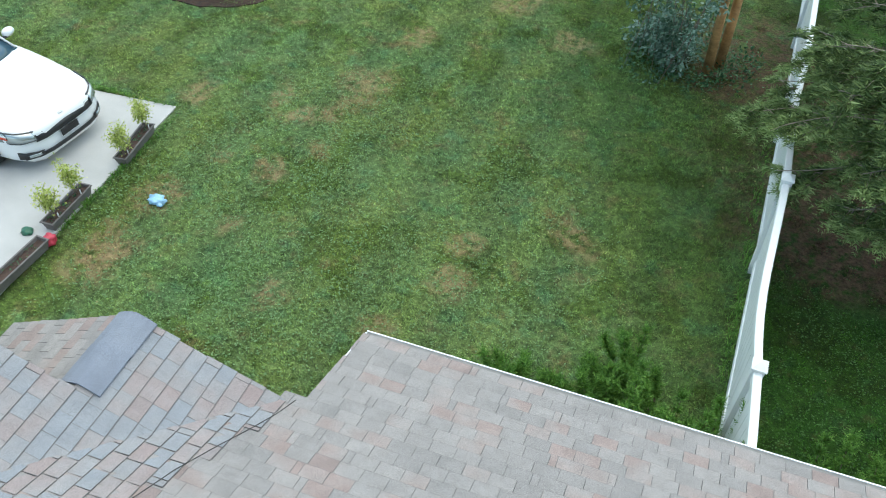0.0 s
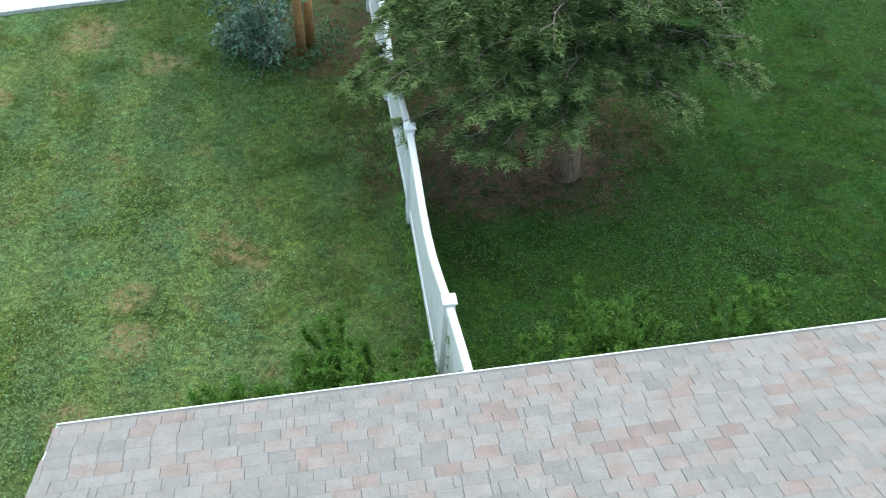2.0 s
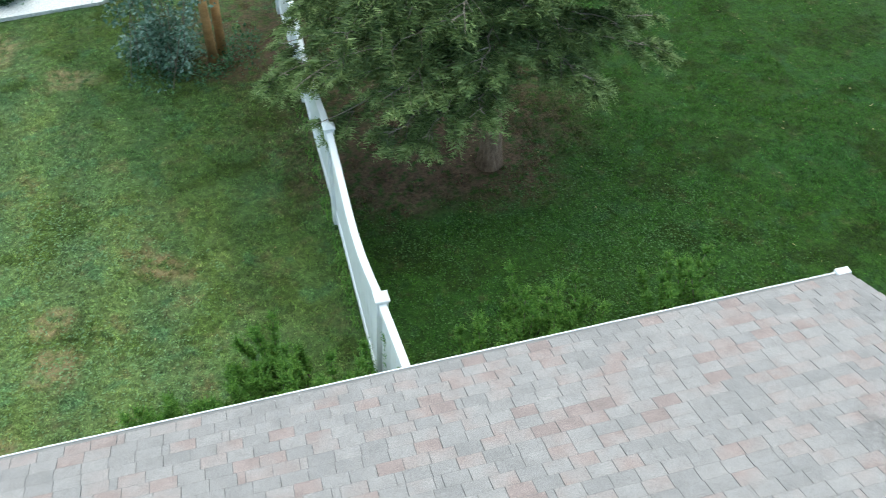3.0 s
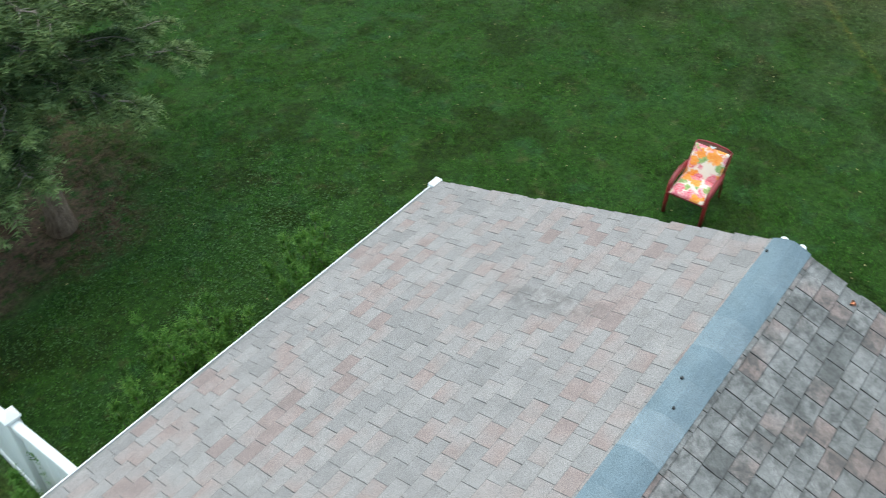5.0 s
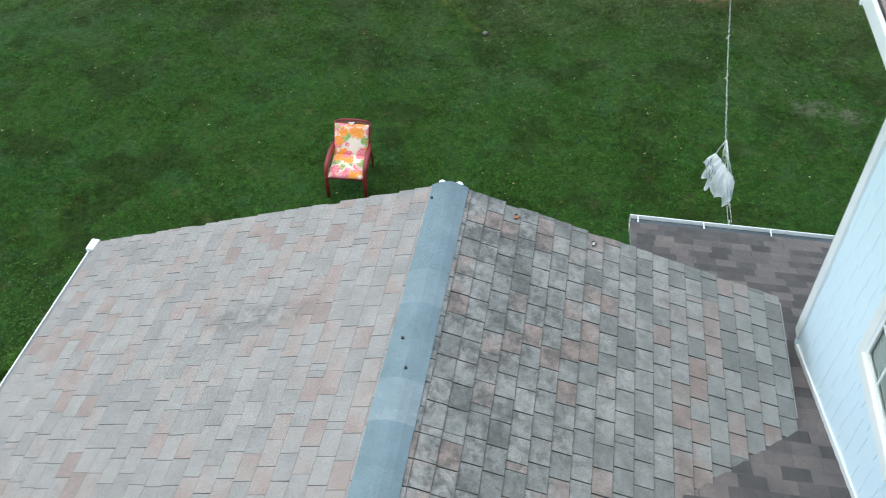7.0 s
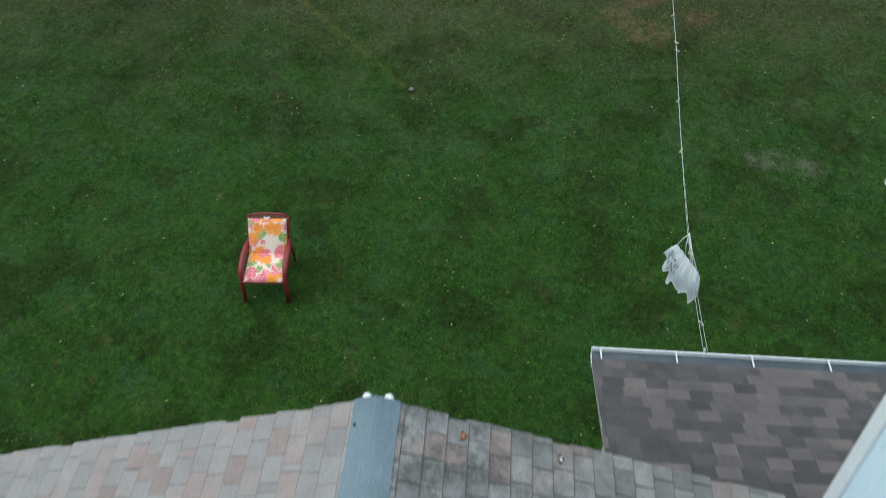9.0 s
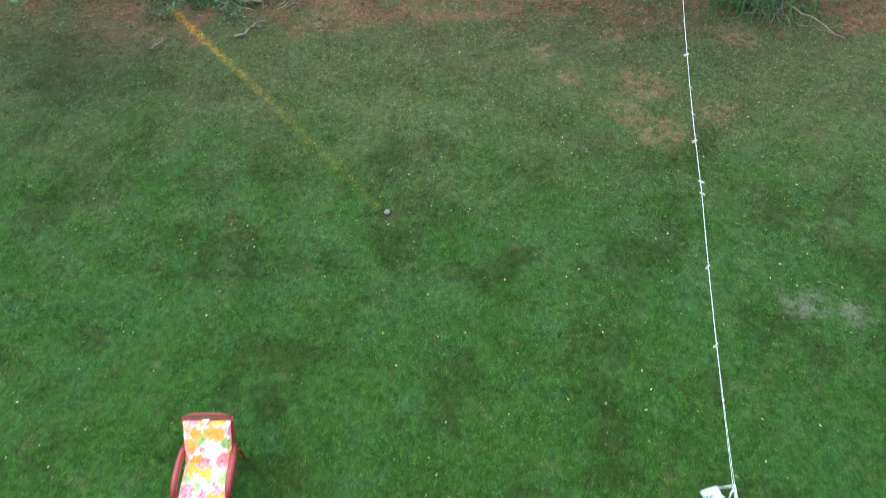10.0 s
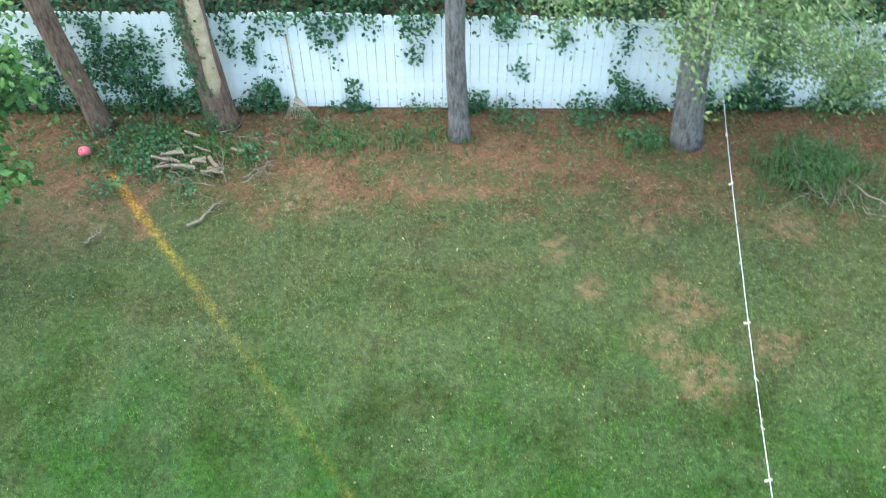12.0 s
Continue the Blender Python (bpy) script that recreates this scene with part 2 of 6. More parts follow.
broad_mat = leafy("broad leaves", (0.03, 0.09, 0.02), (0.09, 0.20, 0.05), (0.22, 0.36, 0.11), 1.5)
yellowleaf_mat = leafy("yellow green leaves", (0.26, 0.34, 0.07), (0.42, 0.48, 0.13), (0.62, 0.63, 0.24), 3)
soft_mat = leafy("soft pale leaves", (0.07, 0.12, 0.04), (0.14, 0.205, 0.075), (0.25, 0.31, 0.14), 1.5)
weed_mat = leafy("weeds", (0.035, 0.08, 0.024), (0.075, 0.155, 0.05), (0.15, 0.25, 0.095), 3)
# a darkened copy of the ivy greens, with the leaves' shade in its colour
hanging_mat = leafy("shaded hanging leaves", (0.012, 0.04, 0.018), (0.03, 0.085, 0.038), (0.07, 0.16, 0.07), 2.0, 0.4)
# near-black greens: the shade behind the fence is put into the leaf colour
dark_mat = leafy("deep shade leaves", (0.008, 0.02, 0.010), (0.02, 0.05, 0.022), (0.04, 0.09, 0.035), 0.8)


# ---- lawn ----
def lawn(name, blades):
    """Grass with clover drifts, dry patches, bare soil under the conifer and reddish needle litter along the back fence."""
    m, nt, bsdf = mat(name)
    p = position(nt)
    xyz = node(nt, "SeparateXYZ", [p])
    x, y = xyz.outputs[0], xyz.outputs[1]
    n1, n2, n3 = noise_of(nt, p, 0.55, 4), noise_of(nt, p, 2.3, 4), noise_of(nt, p, 18, 4, 0.7)
    warp = noise_of(nt, p, 1.1, 4)
    wob = calc(nt, "SUBTRACT", warp, 0.5)
    patchy = noise_of(nt, p, 7, 4, 0.65)
    # lusher green by the fence; tree shade there is put into the colour too
    shade_edge = calc(nt, "ADD", calc(nt, "ADD", x, calc(nt, "MULTIPLY", y, 0.45)), calc(nt, "MULTIPLY", wob, 2.4))
    left = calc(nt, "MULTIPLY", span(nt, x, -1.25, -1.4), calc(nt, "ADD", calc(nt, "MULTIPLY", span(nt, shade_edge, 1.7, -0.2), 0.55), 0.45))
    lush_shaded = ramp(nt, n1, [(0.3, (0.038, 0.098, 0.011)), (0.5, (0.041, 0.108, 0.014)), (0.72, (0.034, 0.107, 0.019))])
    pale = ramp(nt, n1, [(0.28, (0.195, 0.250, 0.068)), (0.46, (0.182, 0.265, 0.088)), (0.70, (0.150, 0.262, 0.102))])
    col = mix(nt, left, lush_shaded, pale)
    clover = span(nt, n2, 0.55, 0.66)
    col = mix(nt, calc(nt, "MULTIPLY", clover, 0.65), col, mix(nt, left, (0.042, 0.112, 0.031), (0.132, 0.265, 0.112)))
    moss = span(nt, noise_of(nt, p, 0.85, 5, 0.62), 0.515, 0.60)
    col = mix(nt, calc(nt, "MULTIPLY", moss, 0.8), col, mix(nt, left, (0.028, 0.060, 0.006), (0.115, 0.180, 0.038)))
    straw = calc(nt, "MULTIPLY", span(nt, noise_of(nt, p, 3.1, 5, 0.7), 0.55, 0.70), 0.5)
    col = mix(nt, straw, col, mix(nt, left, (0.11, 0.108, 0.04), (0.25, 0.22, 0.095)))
    dry = calc(nt, "MULTIPLY", span(nt, noise_of(nt, p, 1.6, 6, 0.68), 0.55, 0.72), left)
    col = mix(nt, calc(nt, "MULTIPLY", dry, 0.7), col, (0.27, 0.20, 0.10))

    def spot(cx, cy, rad, ragged=1.3):
        dx, dy = calc(nt, "SUBTRACT", x, cx), calc(nt, "SUBTRACT", y, cy)
        d = calc(nt, "SQRT", calc(nt, "ADD", calc(nt, "MULTIPLY", dx, dx), calc(nt, "MULTIPLY", dy, dy)))
        soft = span(nt, calc(nt, "ADD", d, calc(nt, "MULTIPLY", wob, ragged)), rad * 1.25, rad * 0.3)
        return calc(nt, "MULTIPLY", soft, span(nt, patchy, 0.34, 0.62))

    edge = span(nt, calc(nt, "ADD", x, calc(nt, "MULTIPLY", wob, 7.0)), 9.8, 15.4)
    col = mix(nt, calc(nt, "MULTIPLY", edge, 0.52), col, (0.178, 0.150, 0.080))
    blue = calc(nt, "MULTIPLY", span(nt, x, 7.5, 10.0), span(nt, noise_of(nt, p, 1.5, 4, 0.6), 0.40, 0.62))
    col = mix(nt, calc(nt, "MULTIPLY", blue, 0.35), col, (0.078, 0.130, 0.048))
    # dark olive tufts on the back lawn
    for cx, cy, rad in ((11.64, 3.37, 0.5), (12.33, 1.23, 0.42), (11.88, -0.14, 0.5), (10.92, 1.16, 0.4), (11.79, 2.18, 0.3), (12.08, -2.33, 0.45), (8.73, -0.89, 0.4), (9.77, 3.21, 0.45), (12.1, 5.65, 0.5)):
        col = mix(nt, calc(nt, "MULTIPLY", spot(cx, cy, rad, 1.0), 0.75), col, (0.036, 0.064, 0.010))
    # paler and darker mowing tracks on the lawn beside the drive
    track = calc(nt, "SINE", calc(nt, "MULTIPLY", calc(nt, "ADD", x, calc(nt, "MULTIPLY", wob, 0.5)), 5.6))
    track = calc(nt, "MULTIPLY", calc(nt, "MULTIPLY", track, 0.10), left)
    col = mix(nt, 1.0, col, node(nt, "CombineColor", [calc(nt, "ADD", 1.0, calc(nt, "MULTIPLY", track, 1.2)), calc(nt, "ADD", 1.0, track), calc(nt, "ADD", 1.0, calc(nt, "MULTIPLY", track, 0.5))]).outputs[0], "MULTIPLY")
    # tussocks a hand wide
    tuss = noise_of(nt, p, 10, 4, 0.7)
    col = mix(nt, 1.0, col, mix(nt, left, ramp(nt, tuss, [(0.34, 0.74), (0.5, 0.98), (0.68, 1.30)]), ramp(nt, tuss, [(0.34, 0.60), (0.5, 0.98), (0.68, 1.42)])), "MULTIPLY")
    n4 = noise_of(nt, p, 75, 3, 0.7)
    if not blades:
        # the ground between the blades is darker than the blades, in a fine mottle
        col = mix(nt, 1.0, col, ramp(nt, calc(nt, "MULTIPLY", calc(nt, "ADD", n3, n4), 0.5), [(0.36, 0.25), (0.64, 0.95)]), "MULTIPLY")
    # bare soil under the conifer
    for cx, cy, rad in ((0.4, 9.7, 1.1), (-0.4, 9.7, 1.2), (-0.4, 10.6, 2.0), (1.4, 10.8, 1.8), (-2.0, 14.3, 1.7), (-2.2, 13.2, 0.9), (0.6, 12.6, 2.2), (-0.5, 13.4, 1.6), (2.4, 12.4, 1.2), (1.2, 9.3, 0.9)):
        col = mix(nt, calc(nt, "MULTIPLY", spot(cx, cy, rad), 0.85), col, ramp(nt, n3, [(0.3, (0.045, 0.027, 0.018)), (0.7, (0.155, 0.095, 0.06))]))
    # needle litter and dry soil along the back fence
    back = span(nt, calc(nt, "ADD", x, calc(nt, "MULTIPLY", wob, 7.0)), 15.5, 17.2)
    back = calc(nt, "MULTIPLY", back, span(nt, patchy, 0.30, 0.56))
    col = mix(nt, calc(nt, "MULTIPLY", back, 0.8), col, ramp(nt, n3, [(0.3, (0.11, 0.050, 0.030)), (0.7, (0.26, 0.122, 0.075))]))
    for cx, cy, rad in ((12.74, -1.97, 0.38), (14.05, -1.9, 0.42), (13.41, -1.56, 0.3), (13.26, -2.9, 0.35), (14.24, -0.73, 0.24), (14.8, -0.3, 0.26), (15.6, -1.6, 0.4), (15.5, -3.6, 0.4), (16.1, 3.25, 0.7), (15.4, 6.9, 1.0)):
        col = mix(nt, calc(nt, "MULTIPLY", spot(cx, cy, rad * 1.15, 1.3), 0.5), col, (0.25, 0.138, 0.085))
    for cx, cy, rad in ((9.44, -3.4, 0.28), (9.3, -3.95, 0.18)):
        col = mix(nt, calc(nt, "MULTIPLY", spot(cx, cy, rad, 0.9), 0.2), col, (0.34, 0.29, 0.26))
    for cx, cy, rad in ((-10.3, 9.75, 0.35), (-8.94, 10.24, 0.3), (-7.84, 10.83, 0.5), (-7.8, 9.16, 0.25), (-9.0, 8.55, 0.25), (-8.24, 8.35, 0.25), (-9.5, 6.3, 0.4), (-9.39, 7.38, 0.4), (-9.5, 5.9, 0.4), (-8.4, 9.8, 0.3), (-5.0, 13.4, 0.4), (-6.3, 14.6, 0.55), (-4.9, 7.2, 0.25), (-3.7, 8.6, 0.3), (-7.05, 6.24, 0.22), (-5.65, 6.28, 0.3), (-4.92, 8.04, 0.22), (-7.5, 12.7, 0.3), (-8.18, 7.15, 0.18), (-8.25, 10.0, 0.3)):
        col = mix(nt, calc(nt, "MULTIPLY", spot(cx, cy, rad * 1.1, 1.2), 0.7), col, (0.32, 0.23, 0.125))
    # sprayed yellow marking line
    ax, ay, bx, by = 10.78, 1.88, 16.3, 6.56
    ln = math.hypot(bx - ax, by - ay)
    ux, uy = (bx - ax) / ln, (by - ay) / ln
    rx, ry = calc(nt, "SUBTRACT", x, ax), calc(nt, "SUBTRACT", y, ay)
    along = calc(nt, "ADD", calc(nt, "MULTIPLY", rx, ux), calc(nt, "MULTIPLY", ry, uy))
    across = calc(nt, "ABSOLUTE", calc(nt, "SUBTRACT", calc(nt, "MULTIPLY", rx, uy), calc(nt, "MULTIPLY", ry, ux)))
    across = calc(nt, "ADD", across, calc(nt, "MULTIPLY", calc(nt, "SUBTRACT", noise_of(nt, p, 9, 4, 0.7), 0.5), 0.22))
    wide = node(nt, "MapRange", {0: along, 1: 0.0, 2: ln, 3: 0.018, 4: 0.055}).outputs[0]
    on = calc(nt, "MULTIPLY", span(nt, calc(nt, "SUBTRACT", across, wide), 0.07, -0.03), calc(nt, "MULTIPLY", span(nt, along, 0.0, 0.3), span(nt, along, ln + 0.1, ln - 0.1)))
    on = calc(nt, "MULTIPLY", on, calc(nt, "MULTIPLY", span(nt, noise_of(nt, p, 3.2, 4, 0.7), 0.30, 0.58), span(nt, noise_of(nt, p, 26, 3, 0.75), 0.36, 0.62)))
    on = calc(nt, "MULTIPLY", on, node(nt, "MapRange", {0: along, 1: ln * 0.4, 2: ln, 3: 0.22, 4: 0.8}).outputs[0])
    col = mix(nt, on, col, ramp(nt, calc(nt, "DIVIDE", along, ln), [(0.3, (0.34, 0.29, 0.05)), (0.7, (0.55, 0.34, 0.045)), (0.95, (0.82, 0.36, 0.03))]))
    fine = mix(nt, 1.0, col, ramp(nt, n4, [(0.3, 0.75), (0.7, 1.15)]), "MULTIPLY")
    if blades:
        rnd = node(nt, "NewGeometry").outputs["Random Per Island"]
        fine = mix(nt, 1.0, col, ramp(nt, rnd, [(0.0, 0.5), (0.5, 1.0), (0.8, 1.4), (1.0, 2.1)]), "MULTIPLY")
        thin = node(nt, "BsdfTranslucent", [fine])
        nt.links.new(node(nt, "MixShader", [0.35, bsdf.outputs[0], thin.outputs[0]]).outputs[0], nt.nodes["Material Output"].inputs[0])
    nt.links.new(fine, bsdf.inputs["Base Color"])
    bsdf.inputs["Roughness"].default_value = 0.75 if blades else 0.95
    bsdf.inputs["Specular IOR Level"].default_value = 0.2
    if not blades:
        bumped(nt, bsdf, n3, 0.8, 0.04)
    return m


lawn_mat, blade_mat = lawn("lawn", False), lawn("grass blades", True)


def swell(x, y):
    """The gentle unevenness of the lawn."""
    return 0.03 * np.sin(0.7 * x + 0.4 * y) * np.sin(0.5 * y - 0.3 * x) - 0.02


gx = np.concatenate([[-400, -150, -60, -30], np.arange(-18, 30.1, 0.8), [45, 90, 200, 400]])
gy = np.concatenate([[-400, -150, -60, -25], np.arange(-16, 28.1, 0.8), [45, 90, 200, 400]])
GX, GY = np.meshgrid(gx, gy, indexing="ij")
flat = (np.abs(GX) < 31) & (np.abs(GY) < 31)
GZ = np.where(flat, swell(GX, GY), -0.02)
idx = np.arange(GX.size).reshape(GX.shape)
quads = np.stack([idx[:-1, :-1], idx[1:, :-1], idx[1:, 1:], idx[:-1, 1:]], -1).reshape(-1, 4)
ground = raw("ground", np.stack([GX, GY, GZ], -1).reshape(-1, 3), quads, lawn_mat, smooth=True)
tagged(ground, "green lawn with clover drifts, dry patches and bare soil", "lawn", kind="structure")

# concrete parking pad, with a joint across it
pad = thing("driveway", "pale grey concrete parking pad beside the lawn", "driveway", kind="structure")
for lo, hi in ((-18.5, -13.02), (-13.0, -10.02)):
    bm = bmesh.new()
    ring = [(lo, -2, -0.05), (hi, -2, -0.05), (hi, 9.12, -0.05), (lo, 8.9, -0.05)]
    if hi > -11:
        ring = [(lo, -2, -0.05), (-10.1, -2, -0.05), (-10.22, 5.1, -0.05), (-10.38, 9.27, -0.05), (lo, 9.12, -0.05)]
    solid(bm, ring, (0, 0, 0.066))
    local("slab", bm, concrete, pad)


# ---- grass blades ----
def patchwork(rng, x, y, cell):
    """Smooth random values about 0, with a grain of that many metres."""
    gx, gy = (x - x.min()) / cell, (y - y.min()) / cell
    i, j = gx.astype(int), gy.astype(int)
    fx, fy = gx - i, gy - j
    fx, fy = fx * fx * (3 - 2 * fx), fy * fy * (3 - 2 * fy)
    t = rng.uniform(-1, 1, (i.max() + 2, j.max() + 2))
    return (t[i, j] * (1 - fx) + t[i + 1, j] * fx) * (1 - fy) + (t[i, j + 1] * (1 - fx) + t[i + 1, j + 1] * fx) * fy


def grass(name, x0, x1, y0, y1, per_m2, length, keep, label, seed):
    rng = np.random.default_rng(seed)
    n = int((x1 - x0) * (y1 - y0) * per_m2)
    x, y = rng.uniform(x0, x1, n), rng.uniform(y0, y1, n)
    tuft = 1.2 * patchwork(rng, x, y, 0.16) + 0.8 * patchwork(rng, x, y, 0.55)
    ok = keep(x, y) & (rng.uniform(0, 1, n) < 0.8 + 0.3 * tuft)
    x, y, tuft = x[ok], y[ok], tuft[ok]
    n = len(x)
    a, lean = rng.uniform(0, 2 * np.pi, n), rng.uniform(0.55, 1.4, n)
    ln = length * rng.uniform(0.5, 1.3, n) * (1 + 0.3 * tuft)
    w = rng.uniform(0.004, 0.0085, n)
    base = np.stack([x, y, swell(x, y) - 0.004], -1)
    side = np.stack([-np.sin(a), np.cos(a), np.zeros(n)], -1) * w[:, None]
    tip = base + np.stack([np.cos(a) * np.sin(lean), np.sin(a) * np.sin(lean), np.cos(lean)], -1) * ln[:, None]
    v = np.stack([base - side, base + side, tip], 1).reshape(-1, 3)
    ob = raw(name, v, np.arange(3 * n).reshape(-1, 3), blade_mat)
    return tagged(ob, label, "grass", kind="stuff")


def off_soil(x, y):
    house = ((x < 2.1) & (y < 3.8) & (x > -12)) | ((x < 3.9) & (y < -0.4))
    soil = ((x - 0.1) ** 2 + (y - 10.3) ** 2 < 2.2 + 0.8 * np.sin(3.1 * x + 1.7 * y) + 0.7 * np.sin(5.3 * y - 4.1 * x)) & (np.sin(9 * x) * np.sin(8 * y) < 0.45)
    soil |= ((x + 2.0) ** 2 / 0.8 + (y - 14.3) ** 2 / 1.8 < 1) & (np.sin(9 * x) * np.sin(8 * y) < 0.6)
    padded = (x < -10.24 - 0.03 * (y - 5)) & (y < 9.2)
    litter = (x + np.sin(1.3 * y) * 0.5 > 16.4) & (np.sin(7 * x + 3 * y) * np.sin(5 * y) < 0.6)
    return ~(house | soil | padded | litter)


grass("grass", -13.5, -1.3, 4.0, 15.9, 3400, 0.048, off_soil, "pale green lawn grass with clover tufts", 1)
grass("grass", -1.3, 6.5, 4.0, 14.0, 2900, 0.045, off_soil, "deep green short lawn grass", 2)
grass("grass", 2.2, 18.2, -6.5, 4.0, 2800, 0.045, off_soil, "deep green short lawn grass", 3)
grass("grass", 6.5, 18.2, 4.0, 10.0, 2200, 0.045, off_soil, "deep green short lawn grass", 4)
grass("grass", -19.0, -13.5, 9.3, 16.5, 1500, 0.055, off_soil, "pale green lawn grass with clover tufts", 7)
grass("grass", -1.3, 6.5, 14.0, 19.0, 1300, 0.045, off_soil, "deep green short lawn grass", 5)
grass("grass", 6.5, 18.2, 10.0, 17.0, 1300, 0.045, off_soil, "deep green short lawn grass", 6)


def fallen_leaves():
    rng = np.random.default_rng(77)
    n = 2800
    x, y = rng.uniform(-12, 18, n), rng.uniform(-6, 15, n)
    ok = off_soil(x, y) & ((x > 4) | (rng.uniform(0, 1, n) < 0.3))
    x, y = x[ok], y[ok]
    n = len(x)
    a, s = rng.uniform(0, 6.28, n), rng.uniform(0.008, 0.022, n)
    c = np.stack([x, y, swell(x, y) + rng.uniform(0.03, 0.05, n)], -1)
    d = np.stack([np.cos(a), np.sin(a), rng.normal(0, 0.3, n)], -1) * s[:, None]
    e = np.stack([-np.sin(a), np.cos(a), rng.normal(0, 0.3, n)], -1) * (s * 0.5)[:, None]
    v = np.stack([c - d, c - e, c + d, c + e], 1).reshape(-1, 3)
    dead = leafy("fallen leaves", (0.18, 0.13, 0.06), (0.33, 0.28, 0.12), (0.50, 0.46, 0.22), 3)
    tagged(raw("fallen_leaves", v, np.arange(4 * n).reshape(-1, 4), dead), "small tan and yellow fallen leaves on the lawn", "fallen leaves", kind="stuff")


fallen_leaves()


def needle_litter():
    rng = np.random.default_rng(78)
    n = 9000
    y = rng.uniform(-9, 10, n)
    x = 18.22 - 0.0447 * y - 2.7 * rng.uniform(0, 1, n) ** 1.6
    a, h = rng.uniform(0, 6.28, n), rng.uniform(0.03, 0.075, n)
    c = np.stack([x, y, swell(x, y) + rng.uniform(0.004, 0.03, n)], -1)
    d = np.stack([np.cos(a), np.sin(a), rng.normal(0, 0.15, n)], -1) * h[:, None]
    e = np.stack([-np.sin(a), np.cos(a), np.zeros(n)], -1) * rng.uniform(0.003, 0.007, n)[:, None]
    v = np.stack([c - d, c - e, c + d, c + e], 1).reshape(-1, 3)
    m = leafy("dry needles", (0.10, 0.045, 0.025), (0.24, 0.12, 0.07), (0.40, 0.27, 0.18), 2)
    tagged(raw("needle_litter", v, np.arange(4 * n).reshape(-1, 4), m), "reddish brown dry needles along the back fence", "needle litter", kind="stuff")


needle_litter()


def clover(x0, x1, y0, y1, n, shape, leaf, tones, label, seed):
    """Small flat leaves among the grass, in drifts."""
    rng = np.random.default_rng(seed)
    x, y = rng.uniform(x0, x1, n), rng.uniform(y0, y1, n)
    drift = 0.75 * patchwork(rng, x, y, 0.8) + 0.45 * patchwork(rng, x, y, 0.22)
    ok = off_soil(x, y) & (drift > rng.uniform(-0.9, 0.7, n)) & (rng.uniform(0, 1, n) < shape(x, y))
    x, y = x[ok], y[ok]
    n = len(x)
    a, r = rng.uniform(0, 6.28, n), rng.uniform(0.6, 1.35, n) * leaf
    c = np.stack([x, y, swell(x, y) + rng.uniform(0.02, 0.05, n)], -1)
    d = np.stack([np.cos(a), np.sin(a), rng.normal(0, 0.25, n)], -1) * r[:, None]
    e = np.stack([-np.sin(a), np.cos(a), rng.normal(0, 0.25, n)], -1) * (r * 0.8)[:, None]
    v = np.stack([c - d, c - e, c + d, c + e], 1).reshape(-1, 3)
    tagged(raw("clover", v, np.arange(4 * n).reshape(-1, 4), leafy("clover leaves", *tones, 2)), label, "clover", kind="stuff")


clover(-1.2, 5.2, 4.2, 11.0, 42000, lambda x, y: np.clip(1.1 - ((x - 1.2) / 3.4) ** 2 - ((y - 6.7) / 3.2) ** 2, 0, 1), 0.0115,
       ((0.04, 0.10, 0.022), (0.062, 0.14, 0.034), (0.095, 0.195, 0.055)), "small bright clover leaves in the lawn", 79)
clover(-11.5, -1.5, 4.4, 13.0, 80000, lambda x, y: np.clip(0.9 - ((x + 7.2) / 5.0) ** 2 - ((y - 7.6) / 5.0) ** 2, 0.03, 1) * (x + 0.45 * y < 0.9), 0.013,
       ((0.12, 0.215, 0.085), (0.17, 0.29, 0.12), (0.235, 0.375, 0.17)), "pale blue green clover drifts in the lawn", 80)


# ---- house ----
house = thing("house", "pale house with low pinkish grey shingle roofs and white trim", "house")
P, S, D_SLOPE, W_SLOPE, TIP_SLOPE = 0.3473, 0.3167, 0.33, 0.41, 0.488
RIDGE_Y, RIDGE_Z, EAVE_Y, EAVE_Z = 1.10, 3.855, 4.02, 2.841
WING_X, WING_Z = -5.645, 3.62


def z_north(x, y):
    return EAVE_Z + P * (EAVE_Y - y)


def z_south(x, y):
    return RIDGE_Z - S * (RIDGE_Y - y)


def z_porch(x, y):
    return 2.135 + D_SLOPE * (4.0 - x)


def z_wing(x, y):
    return WING_Z - W_SLOPE * (x - WING_X)


def z_wing_west(x, y):
    return WING_Z + TIP_SLOPE * (x - WING_X)


def z_upper(x, y):
    return 5.36 + 0.45 * (-1.28 - y)


def roof_slab(outline, height, thick=0.10, name="roof", label=""):
    bm = bmesh.new()
    solid(bm, [(x, y, height(x, y) - thick) for x, y in outline], (0, 0, thick - 0.006))
    return local(name, bm, felt, house, label)


def tab_verts(w, d):
    h, e, b = w / 2, 0.0016, 0.0035
    slope = 0.009 / d
    return [(-h, 0, 0.002), (h, 0, 0.002), (h, 0, 0.012), (-h, 0, 0.012), (-h, d, -0.002), (h, d, -0.002), (h, d, 0.004), (-h, d, 0.004),
            (-h + e, b, 0.013 - slope * b), (h - e, b, 0.013 - slope * b), (h - e, d, 0.0045), (-h + e, d, 0.0045)]


TAB_FACES = [(8, 9, 10, 11), (0, 1, 2, 3), (3, 2, 9, 8), (1, 5, 6, 2), (2, 6, 10, 9), (0, 3, 7, 4), (3, 8, 11, 7)]
asphalt_edge = worn("bare asphalt edge", (0.06, 0.057, 0.055), (0.12, 0.115, 0.11), 14, 90, 0.95)
faded_edge = worn("faded asphalt edge", (0.125, 0.117, 0.113), (0.20, 0.188, 0.182), 14, 90, 0.95)
tab_cache = {}


